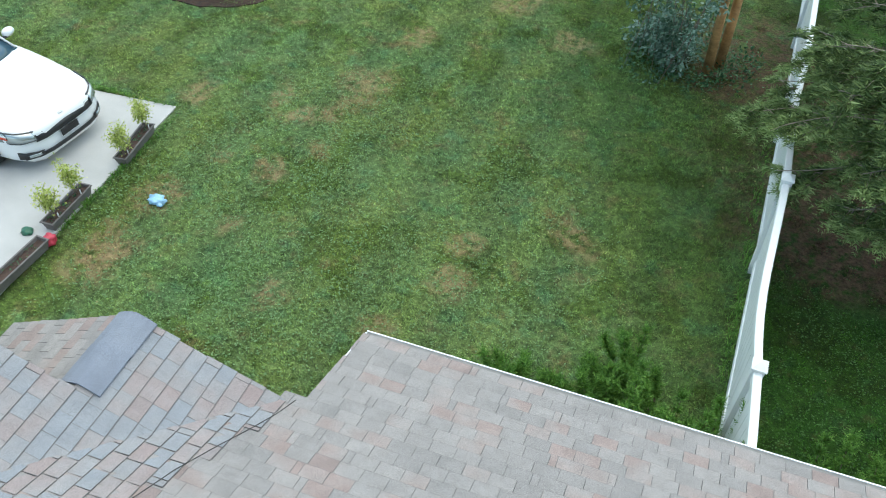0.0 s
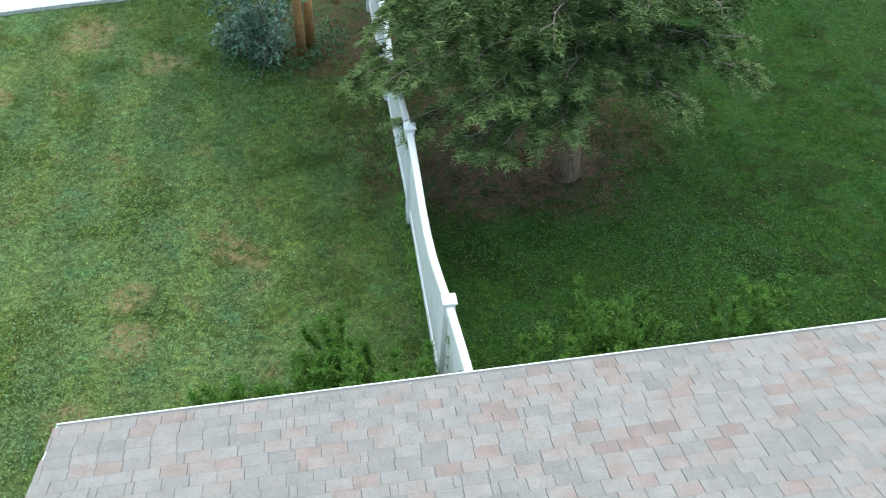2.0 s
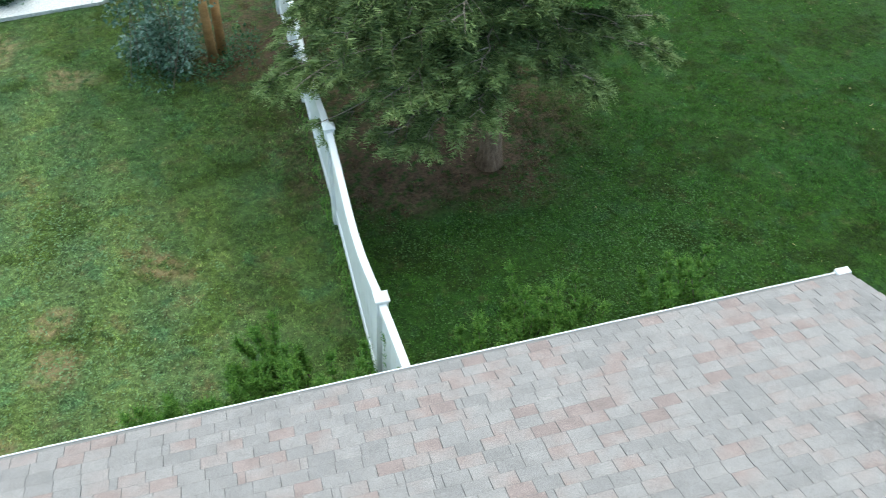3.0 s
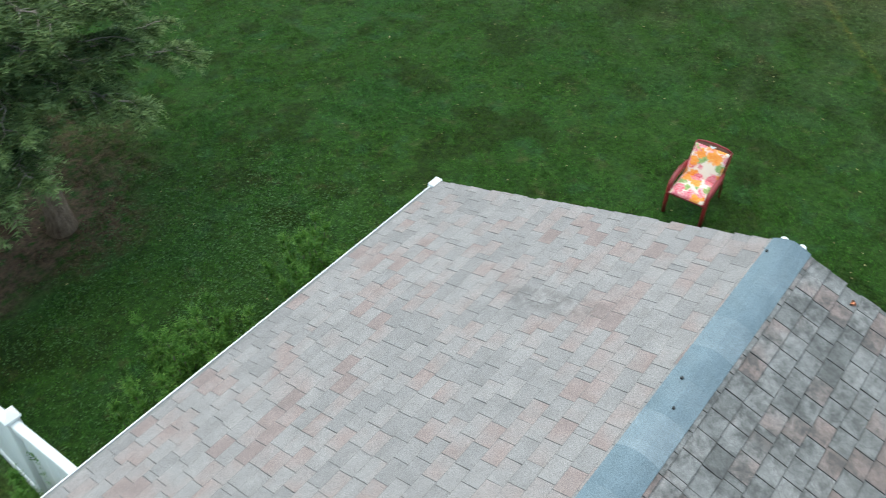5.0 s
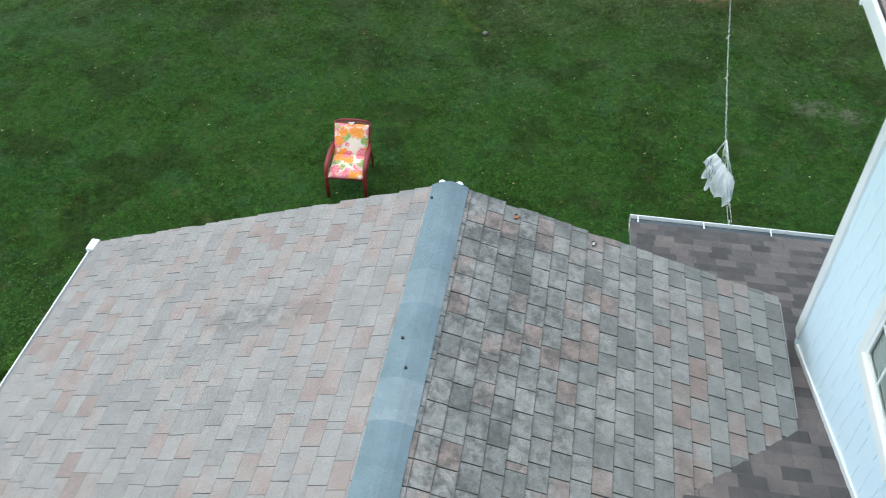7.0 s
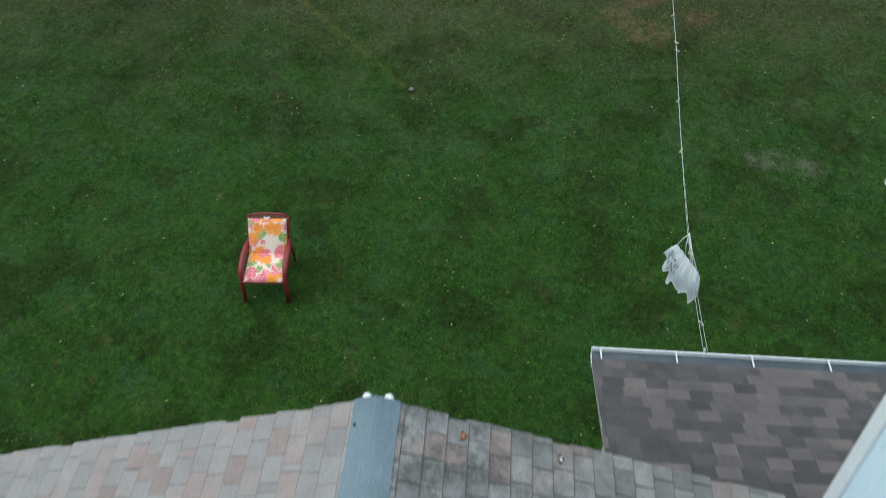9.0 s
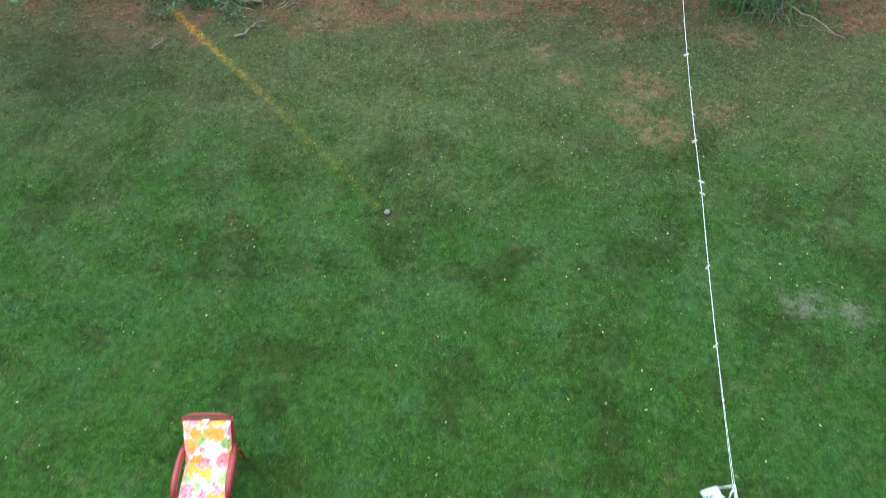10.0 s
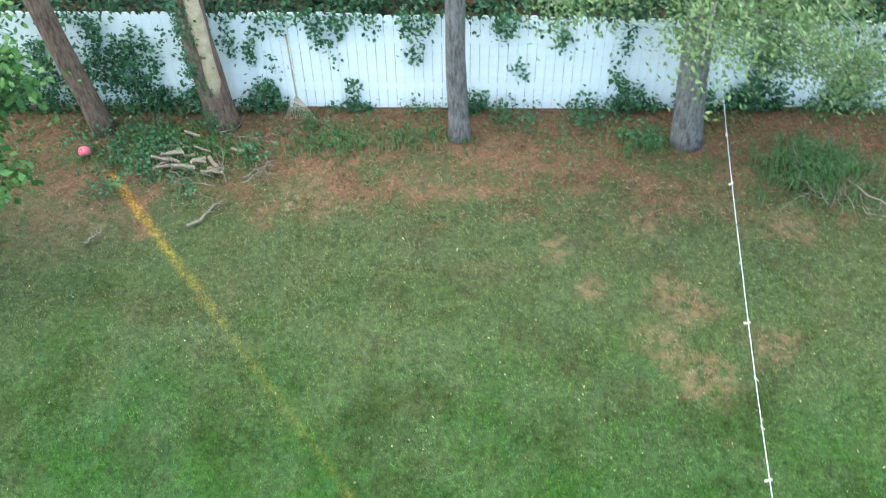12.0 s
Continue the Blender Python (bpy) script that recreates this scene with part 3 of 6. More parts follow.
def tab_mesh(w, d, material):
    key = (round(w, 2), round(d, 3), material.name)
    if key not in tab_cache:
        me = bpy.data.meshes.new("shingle")
        me.from_pydata(tab_verts(*key[:2]), [], TAB_FACES)
        me.materials.append(material)
        me.materials.append(faded_edge if "pinkish" in material.name or "rose" in material.name else asphalt_edge)
        me.polygons.foreach_set("material_index", [0] + [1] * 6)
        tab_cache[key] = me
    return tab_cache[key]


def lay_shingles(roof, outline, height, down, near, material, rest_material, seed, course=0.118, width=0.172, most=300):
    """Courses of tabs over a slope. down: the way that water runs in plan; near: a point in plan round which tabs are laid singly."""
    rng = random.Random(seed)
    dn = Vector((*down, 0)).normalized()
    fall = height(0, 0) - height(dn.x, dn.y)
    v = Vector((-dn.x, -dn.y, fall)).normalized()
    n = Vector((height(0, 0) - height(1, 0), height(0, 0) - height(0, 1), 1)).normalized()
    u = v.cross(Vector((dn.x * fall, dn.y * fall, 1)).normalized())
    k = math.sqrt(1 + fall * fall)
    us = [x * u.x + y * u.y for x, y in outline]
    vs = [-(x * dn.x + y * dn.y) for x, y in outline]
    tabs = []
    top, c, row = max(vs), min(vs), 0
    ring = list(zip(us, vs))
    while c < top - 0.02:
        level = min(c + 0.07, top - 0.005)
        cuts = sorted(u1 + (u2 - u1) * (level - v1) / (v2 - v1) for (u1, v1), (u2, v2) in zip(ring, ring[1:] + ring[:1]) if (v1 > level) != (v2 > level))
        deep = min(course * 1.14, (top - c) * k)
        for lo_end, hi_end in zip(cuts[::2], cuts[1::2]):
            lo_end, hi_end = lo_end - 0.012, hi_end + 0.012
            a = (math.floor(lo_end / width) - 1) * width + (row % 2) * width / 2 + rng.gauss(0, 0.012)
            while a < hi_end:
                w = width * (0.3 if rng.random() < 0.05 else 1)
                lo, hi = max(a, lo_end), min(a + w, hi_end)
                if hi - lo > 0.02:
                    mid = (lo + hi) / 2
                    x, y = mid * u.x - c * dn.x, mid * u.y - c * dn.y
                    tabs.append((hi - lo - 0.0015, x, y, height(x, y) + rng.gauss(0, 0.0008), rng.gauss(0, 0.005), rng.gauss(0, 0.004), deep))
                a += w
        c += course / k
        row += 1
    tabs.sort(key=lambda tb: (tb[1] - near[0]) ** 2 + (tb[2] - near[1]) ** 2)
    base = Matrix((v.cross(n), v, n)).transposed().to_4x4()
    verts, faces = [], []
    for i, (w, x, y, z, skew, lift, deep) in enumerate(tabs):
        m = Matrix.Translation((x, y, z)) @ base @ Matrix.Rotation(skew, 4, "Z") @ Matrix.Rotation(lift, 4, "X")
        if i < most:
            ob = new("shingle", tab_mesh(w, deep, material))
            ob.parent = roof
            ob.matrix_basis = m
        else:
            f0 = len(verts)
            verts += [m @ Vector(p) for p in tab_verts(w, deep)]
            faces += [[f0 + q for q in f] for f in TAB_FACES]
    if verts:
        rest = raw("shingles", verts, faces, rest_material, roof)
        rest.data.materials.append(faded_edge if "pinkish" in rest_material.name or "rose" in rest_material.name else asphalt_edge)
        rest.data.polygons.foreach_set("material_index", ([0] + [1] * 6) * (len(faces) // 7))
        tagged(rest, kind="stuff")


NORTH = [(2.23, 4.03), (-4.44, 4.03), (-4.44, 3.12), (-4.58, 3.05), (-6.26, 1.10), (2.23, 1.10)]
SOUTH = [(2.23, 1.10), (-1.12, 1.10), (1.21, -1.30), (2.23, -1.30)]
SOUTH_WEST = [(-1.12, 1.10), (-6.26, 1.10), (-6.26, -1.48), (-1.15, -1.48)]
PORCH = [(3.935, -0.36), (2.06, -0.36), (2.06, -1.28), (1.21, -1.30), (-1.12, 1.06), (-1.15, -1.48), (2.12, -1.48), (2.12, -5.0), (3.935, -5.0)]
WING = [(-4.58, 3.05), (WING_X, 3.05), (WING_X, 2.40), (-7.20, 2.40), (-7.20, -6.0), (-6.26, -6.0), (-6.26, 1.10)]
WING_TIP = [(WING_X, 3.05), (-6.96, 3.05), (-6.96, 2.36), (WING_X, 2.36)]
WEST = [(-7.20, 2.40), (-9.3, 2.40), (-9.3, -6.0), (-7.20, -6.0)]
UPPER = [(2.615, -1.28), (-5.30, -1.28), (-5.30, -4.70), (2.615, -4.70)]
UPPER_SOUTH = [(2.615, -4.70), (-5.30, -4.70), (-5.30, -8.12), (2.615, -8.12)]


def z_west(x, y):
    return z_wing(-7.2, 0) + W_SLOPE * (x + 7.2)


def z_upper_south(x, y):
    return 5.36 + 0.45 * 3.42 - 0.45 * (-4.7 - y)


roof_north = roof_slab(NORTH, z_north, label="low pitched roof slope of pinkish grey shingles")
roof_south = roof_slab(SOUTH, z_south, label="weathered grey shingle roof slope")
roof_back = roof_slab(SOUTH_WEST, z_south, label="weathered grey shingle roof slope")
roof_porch = roof_slab(PORCH, z_porch, label="lower roof of dark brown shingles")
roof_wing = roof_slab(WING, z_wing, label="steeper roof slope of grey and rose shingles")
roof_tip = roof_slab(WING_TIP, z_wing_west, label="small gable slope of rose shingles")
roof_west = roof_slab(WEST, z_west, label="shingle roof slope")
roof_upper = roof_slab(UPPER, z_upper, 0.09, label="upper roof of grey shingles")
roof_upper_south = roof_slab(UPPER_SOUTH, z_upper_south, 0.14, label="upper roof of grey shingles")

# walls under the roofs
def wall_block(lo, hi, material, label=""):
    return local("wall", boxed(lo, hi), material, house, label)


wall_block((-4.25, -1.4, 0), (2.05, 3.7, 2.72), brickish)
wall_block((-5.8, -1.4, 0), (-4.25, 2.6, 2.72), brickish)
gable = bmesh.new()
solid(gable, [(1.93, 3.7, 2.71), (1.93, -1.2, 2.71), (1.93, -1.2, 3.0), (1.93, 1.1, 3.76), (1.93, 3.7, 2.85)], (0.12, 0, 0))
local("wall", gable, white_vinyl, house)
wall_block((2.05, -4.9, 0), (3.75, -0.55, 2.13), brickish)
wall_block((-9.1, -5.8, 0), (-5.8, 2.2, 3.2), brickish)
wall_block((-6.55, 2.2, 0), (-4.7, 2.85, 2.85), brickish)
tip_gable = bmesh.new()
solid(tip_gable, [(-6.55, 2.78, 2.86), (-4.7, 2.78, 2.86), (-4.7, 2.78, 3.10), (WING_X, 2.78, 3.51), (-6.55, 2.78, 3.06)], (0, 0.08, 0))
local("wall", tip_gable, white_vinyl, house)
rise = bmesh.new()
solid(rise, [(-5.75, 2.26, 3.0), (-9.1, 2.26, 3.0), (-9.1, 2.26, 3.40), (-7.20, 2.26, 4.16), (-5.75, 2.26, 3.56)], (0, 0.06, 0))
local("wall", rise, white_vinyl, house)
upper_wall = wall_block((-5.0, -8.0, 0), (2.155, -1.50, 5.24), pale_siding, "pale blue shake siding")
up_gable = bmesh.new()
solid(up_gable, [(2.035, -1.5, 5.23), (2.035, -7.9, 5.23), (2.035, -4.7, 6.72)], (0.12, 0, 0))
local("wall", up_gable, pale_siding, house)

# trim: drip edge and gutters, rake boards, fascia, corner board, flashing
def trim(name, lo, hi, bevel=0.004, material=None, m=None):
    return local(name, boxed(lo, hi, m, bevel), material or white_paint, house)


eave = bmesh.new()
prof = [(4.030, 2.836), (4.030, 2.745), (4.068, 2.740), (4.078, 2.755), (4.078, 2.838), (4.068, 2.838), (4.068, 2.765), (4.042, 2.765), (4.042, 2.836)]
solid(eave, [(-4.44, y, z) for y, z in prof], (6.67, 0, 0))
eave_gutter = local("gutter", eave, white_paint, house, "thin white eave gutter")
# a grey strip fills the gutter almost to its lip
local("gutter_dirt", boxed((-4.43, 4.043, 2.766), (2.13, 4.067, 2.831)), worn("grey gutter dirt", (0.16, 0.16, 0.155), (0.27, 0.265, 0.255), 6, 50, 0.8), eave_gutter)


def rake(a, b, drop=0.13, wide=0.03, name="rake_board", material=white_paint):
    a, b = Vector(a), Vector(b)
    d = b - a
    side = Vector((d.y, -d.x, 0)).normalized() * wide
    bm = bmesh.new()
    solid(bm, [a, b, b - Vector((0, 0, drop)), a - Vector((0, 0, drop))], side)
    return local(name, bm, material, house)


grey_edge = worn("aged roof edge", (0.25, 0.24, 0.23), (0.42, 0.41, 0.40), 5, 50, 0.7, 0.1)
rake((2.232, 1.10, RIDGE_Z - 0.03), (2.232, 4.08, z_north(0, 4.08) - 0.03), wide=-0.012)
rake((2.232, 1.10, RIDGE_Z - 0.03), (2.232, -1.30, z_south(0, -1.30) - 0.03), wide=0.012)
rake((-4.445, 4.08, z_north(0, 4.08) - 0.02), (-4.445, 3.12, z_north(0, 3.12) - 0.02), wide=0.014)
rake((WING_X, 3.055, WING_Z - 0.03), (-4.56, 3.055, z_wing(-4.56, 0) - 0.03), wide=-0.014, material=grey_edge)
rake((WING_X, 3.055, WING_Z - 0.03), (-6.97, 3.055, z_wing_west(-6.97, 0) - 0.03), wide=0.014, material=grey_edge)
trim("fascia", (2.14, 4.03, 2.735), (2.262, 4.100, 2.856), 0.008)
trim("fascia", (1.22, -1.33, 2.93), (2.23, -1.302, 3.06), 0.004, grey_edge)

pg = bmesh.new()
prof = [(3.945, 2.125), (3.945, 2.025), (4.088, 2.025), (4.098, 2.120), (4.088, 2.120), (4.080, 2.040), (3.957, 2.040), (3.957, 2.125)]
solid(pg, [(x, -5.0, z) for x, z in prof], (0, 4.64, 0))
porch_gutter = local("gutter", pg, white_paint, house, "white gutter with a dark blue grey infill")
# a dark blue grey strip along the gutter floor
local("gutter_dirt", boxed((3.958, -4.99, 2.041), (4.079, -0.37, 2.085)), worn("wet gutter dirt", (0.03, 0.045, 0.06), (0.08, 0.10, 0.12), 6, 50, 0.4), porch_gutter)
for i in range(7):
    trim("gutter_strap", (3.95, -0.44 - i * 0.62, 2.115), (4.094, -0.43 - i * 0.62, 2.122), 0.0)
rake((3.935, -0.355, z_porch(3.935, 0) - 0.02), (2.24, -0.355, z_porch(2.24, 0) - 0.02), 0.06, -0.008, material=grey_edge)

trim("corner_board", (2.075, -1.53, 2.86), (2.18, -1.475, 5.14), 0.006)
fl = bmesh.new()
solid(fl, [(-1.0, -1.497, z_porch(-1.0, 0) + 0.01), (2.06, -1.497, z_porch(2.06, 0) + 0.01), (2.06, -1.497, z_porch(2.06, 0) + 0.05), (-1.0, -1.497, z_porch(-1.0, 0) + 0.05)], (0, 0.018, 0))
local("flashing", fl, white_paint, house)
trim("fascia", (-5.3, -1.276, 5.25), (2.615, -1.248, 5.352), 0.006)
trim("soffit", (-5.3, -1.50, 5.242), (2.615, -1.28, 5.256), 0.0)
rake((2.62, -1.25, z_upper(0, -1.25) - 0.012), (2.62, -4.7, z_upper(0, -4.7) - 0.012), 0.11, 0.03)
rake((2.62, -4.7, z_upper(0, -4.7) - 0.012), (2.62, -8.15, z_upper(0, -1.25) - 0.012), 0.11, 0.03)

# ridge caps: lapped, folded shingles
def ridge_caps(roof, start, step, count, half, fall, seed, material=shingle_cap, bulge=2.0):
    rng = random.Random(seed)
    step = Vector(step)
    along = step.normalized()
    out = Vector((-along.y, along.x, 0))
    for i in range(count):
        c = Vector(start) + step * i
        bm = bmesh.new()
        rings = []
        for s, lift in ((0, 0.014), (step.length * 1.10, 0.009)):
            ring = []
            for q in (-1, -0.6, -0.22, 0, 0.22, 0.6, 1):
                arch = abs(q) ** bulge * half * fall
                ring.append(c + along * s + out * (q * half) + Vector((0, 0, 0.016 + lift - arch + rng.gauss(0, 0.001))))
            rings.append(ring)
        top = [[bm.verts.new(p) for p in r] for r in rings]
        low = [[bm.verts.new(p - Vector((0, 0, 0.012))) for p in r] for r in rings]
        for g, flip in ((top, False), (low, True)):
            for k in range(6):
                f = (g[0][k], g[1][k], g[1][k + 1], g[0][k + 1])
                bm.faces.new(f[::-1] if flip else f)
        for k in range(6):
            bm.faces.new((top[0][k], top[0][k + 1], low[0][k + 1], low[0][k]))
            bm.faces.new((top[1][k + 1], top[1][k], low[1][k], low[1][k + 1]))
        bm.faces.new((top[0][0], low[0][0], low[1][0], top[1][0]))
        bm.faces.new((top[0][6], top[1][6], low[1][6], low[0][6]))
        bmesh.ops.recalc_face_normals(bm, faces=bm.faces)
        local("ridge_shingle", bm, material, roof)
    return roof


ridge_caps(roof_north, (2.24, RIDGE_Y, RIDGE_Z - 0.006), (-0.285, 0, 0), 28, 0.128, P, 3, bulge=1.7)
ridge_caps(roof_wing, (WING_X, 3.06, WING_Z + 0.004), (0, -0.30, 0), 2, 0.155, W_SLOPE, 4, shingle_lilac, 1.5)
for y in (1.04, 1.16):
    knob = bmesh.new()
    bmesh.ops.create_uvsphere(knob, u_segments=10, v_segments=6, radius=0.030, matrix=pose(2.25, y, RIDGE_Z - 0.016))
    local("ridge_end", knob, white_paint, house, smooth=True)

# upper window: double-hung sashes with a blind behind
def build_window(x0, x1, z0, z1, y):
    glass, nt, bsdf = mat("window glass")
    bsdf.inputs["Base Color"].default_value = (0.9, 0.95, 0.95, 1)
    bsdf.inputs["Roughness"].default_value = 0.05
    bsdf.inputs["Transmission Weight"].default_value = 1.0
    bsdf.inputs["IOR"].default_value = 1.1
    shade = worn("window blind", (0.30, 0.33, 0.33), (0.40, 0.43, 0.43), 5, 40, 0.6, 0.05)
    dim = worn("dark room", (0.10, 0.11, 0.115), (0.15, 0.16, 0.165), 3, 20, 0.9)
    bm = bmesh.new()
    t = 0.085
    for lo, hi in (((x0 - t, y, z0 - t), (x0, y + 0.05, z1 + t)), ((x1, y, z0 - t), (x1 + t, y + 0.05, z1 + t)), ((x0, y, z1), (x1, y + 0.05, z1 + t)), ((x0, y, z0 - t), (x1, y + 0.06, z0))):
        box(bm, lo, hi, None, 0.006)
    win = local("window", bm, white_paint, house, "white double-hung window with muntins and a blind")
    # a thin dark sheet on the wall; the unlit room is only its colour
    local("room", boxed((x0, y + 0.001, z0), (x1, y + 0.004, z1)), dim, win)
    z = z0 + 0.02
    while z < z1 - 0.01:
        local("slat", boxed((x0 + 0.02, y + 0.006, z), (x1 - 0.02, y + 0.014, z + 0.014)), shade, win)
        z += 0.024
    zm = (z0 + z1) / 2
    for nm, a, b, d in (("sash", z0, zm + 0.02, 0.030), ("sash", zm - 0.02, z1, 0.018)):
        bm = bmesh.new()
        r = 0.035
        for lo, hi in (((x0, a), (x0 + r, b)), ((x1 - r, a), (x1, b)), ((x0 + r, a), (x1 - r, a + r)), ((x0 + r, b - r), (x1 - r, b))):
            box(bm, (lo[0], y + d, lo[1]), (hi[0], y + d + 0.012, hi[1]))
        for i in (1, 2):
            xm = x0 + (x1 - x0) * i / 3
            box(bm, (xm - 0.009, y + d + 0.002, a + r), (xm + 0.009, y + d + 0.010, b - r))
        box(bm, (x0 + r, y + d + 0.003, (a + b) / 2 - 0.009), (x1 - r, y + d + 0.009, (a + b) / 2 + 0.009))
        local(nm, bm, white_paint, win)
        pane = local("pane", boxed((x0 + r, y + d + 0.004, a + r), (x1 - r, y + d + 0.007, b - r)), glass, win)
        pane.visible_shadow = False


build_window(0.30, 1.08, 3.93, 4.98, -1.478)

# shake siding, lapped courses on the upper wall
def shakes():
    rng = random.Random(8)
    z = 2.72
    count = 0
    meshes = {}
    while z < 5.0:
        x = -1.2 + rng.uniform(0, 0.1)
        while x < 2.065:
            w = rng.choice((0.13, 0.16, 0.19))
            w = min(w, 2.073 - x)
            clear = not (x + w > 0.21 and x < 1.17 and z + 0.19 > 3.84 and z < 5.07)
            if w > 0.05 and clear and z + 0.15 > z_porch(x, 0) + 0.05:
                key = round(w, 3)
                if key not in meshes:
                    me = bpy.data.meshes.new("shake")
                    h = w / 2 - 0.002
                    me.from_pydata([(-h, 0, 0), (h, 0, 0), (h, 0.008, 0), (-h, 0.008, 0), (-h, 0, 0.2), (h, 0, 0.2), (h, 0.003, 0.2), (-h, 0.003, 0.2)], [], [(0, 1, 2, 3), (3, 2, 6, 7), (1, 5, 6, 2), (0, 3, 7, 4), (4, 7, 6, 5), (0, 4, 5, 1)])
                    me.materials.append(pale_siding)
                    meshes[key] = me
                ob = new("shake", meshes[key])
                ob.parent = upper_wall
                ob.location = (x + w / 2, -1.499, z + rng.gauss(0, 0.003))
                count += 1
            x += w
        z += 0.18


shakes()


# ---- fences ----
def vinyl_fence(posts, run):
    """posts: how far along y each post stands; run: rows of y, x at the foot, x at the top, height."""
    ys, foot, head, high = zip(*run)
    fence = thing("fence", "tall white vinyl privacy fence that leans and sags", "fence", (foot[0], posts[0], 0))
    ox, oy = foot[0], posts[0]

    def at(y, f):
        """A point of the fence's middle plane: f from the foot to the top."""
        a, b, h = (float(np.interp(y, ys, c)) for c in (foot, head, high))
        return Vector((a + (b - a) * f - ox, y - oy, h * f))

    for y in posts:
        lo, hi = at(y, 0), at(y, 1)
        lean = Matrix.Translation(lo) @ Vector((0, 0, 1)).rotation_difference(hi - lo).to_matrix().to_4x4()
        tall = (hi - lo).length
        post = local("post", boxed((-0.062, -0.062, -0.1), (0.062, 0.062, tall + 0.04), lean, 0.008), white_vinyl, fence)
        cap = bmesh.new()
        box(cap, (-0.076, -0.076, tall + 0.04), (0.076, 0.076, tall + 0.065), None, 0.006)
        bmesh.ops.create_cone(cap, cap_ends=True, segments=4, radius1=0.102, radius2=0.012, depth=0.05, matrix=pose(0, 0, tall + 0.089, 0, 0, 45))
        bmesh.ops.transform(cap, matrix=lean, verts=cap.verts)
        local("cap", cap, white_vinyl, post)
    for a, b in zip(posts, posts[1:]):
        n = round((b - a - 0.13) / 0.17)
        w = (b - a - 0.13) / n
        stops = [a + 0.06 + (b - a - 0.12) * k / 8 for k in range(9)]
        for f, half, deep in ((0.09, 0.025, 0.075), (0.965, 0.042, 0.06)):
            bm = bmesh.new()
            rings = []
            for y in stops:
                p = at(y, f)
                rings.append([bm.verts.new(p + Vector((sx * half, 0, sz * deep))) for sx, sz in ((-1, -1), (1, -1), (1, 0.85), (0.8, 1), (-0.8, 1), (-1, 0.85))])
            for r, q in zip(rings, rings[1:]):
                for k in range(6):
                    bm.faces.new((r[k], r[(k + 1) % 6], q[(k + 1) % 6], q[k]))
            bm.faces.new(rings[0])
            bm.faces.new(rings[-1][::-1])
            bmesh.ops.recalc_face_normals(bm, faces=bm.faces)
            local("rail", bm, white_vinyl, fence)
        for k in range(n):
            y0, y1 = a + 0.065 + k * w + 0.003, a + 0.065 + (k + 1) * w - 0.003
            bm = bmesh.new()
            ring = [at(y0, 0.1), at(y1, 0.1), at(y1, 0.95), at(y0, 0.95)]
            solid(bm, [p - Vector((0.011, 0, 0)) for p in ring], (0.022, 0, 0))
            bmesh.ops.bevel(bm, geom=[e for e in bm.edges if abs(e.verts[0].co.z - e.verts[1].co.z) > 0.5], offset=0.004, segments=1, affect="EDGES")
            local("board", bm, white_vinyl, fence)
    return fence


vinyl_fence((3.85, 5.95, 8.88, 11.80, 14.70, 17.60), (
    (3.85, -1.39, -1.24, 1.52), (5.2, -1.40, -1.27, 1.50), (5.95, -1.39, -1.315, 1.50), (6.6, -1.375, -1.36, 1.42), (7.2, -1.36, -1.37, 1.41), (8.0, -1.35, -1.345, 1.45),
    (8.88, -1.335, -1.32, 1.50), (10.4, -1.325, -1.365, 1.45), (11.8, -1.315, -1.31, 1.50), (14.7, -1.31, -1.31, 1.50), (17.6, -1.31, -1.31, 1.50)))

board_paint = worn("white painted boards", (0.74, 0.76, 0.77), (0.86, 0.88, 0.88), 5, 40, 0.6, 0.15)


FENCE_SKEW = 0.0447


def fence_x(y):
    """How far east the board fence stands at y."""
    return 18.33 - FENCE_SKEW * y


def board_fence():
    rng = random.Random(5)
    fence = thing("fence", "white painted board fence overgrown with ivy", "fence", (18.33, 0, 0))
    fence.rotation_euler = (0, 0, FENCE_SKEW)
    for z in (0.35, 1.2):
        local("rail", boxed((0.02, -12, z), (0.06, 14, z + 0.09)), board_paint, fence)
    y = -12.0
    meshes = []
    for w in (0.143, 0.145, 0.147):
        me = bpy.data.meshes.new("board")
        bm = bmesh.new()
        solid(bm, [(0, -w / 2, 0), (0, w / 2, 0), (0, w / 2, 1.68), (0, w / 2 - 0.03, 1.73), (0, -w / 2 + 0.03, 1.73), (0, -w / 2, 1.68)], (-0.02, 0, 0))
        bm.to_mesh(me)
        bm.free()
        me.materials.append(board_paint)
        meshes.append(me)
    while y < 14:
        ob = new("board", rng.choice(meshes))
        ob.parent = fence
        ob.matrix_basis = pose(0, y, float(np.interp(y, (-5, 4, 8), (-0.16, 0.03, 0.05))) + rng.gauss(0, 0.012), 0, 0, rng.gauss(0, 1.0))
        y += 0.151
    for k in range(12):
        local("post", boxed((0.06, -12 + k * 2.35, -0.1), (0.15, -11.91 + k * 2.35, 1.5)), board_paint, fence)


board_fence()


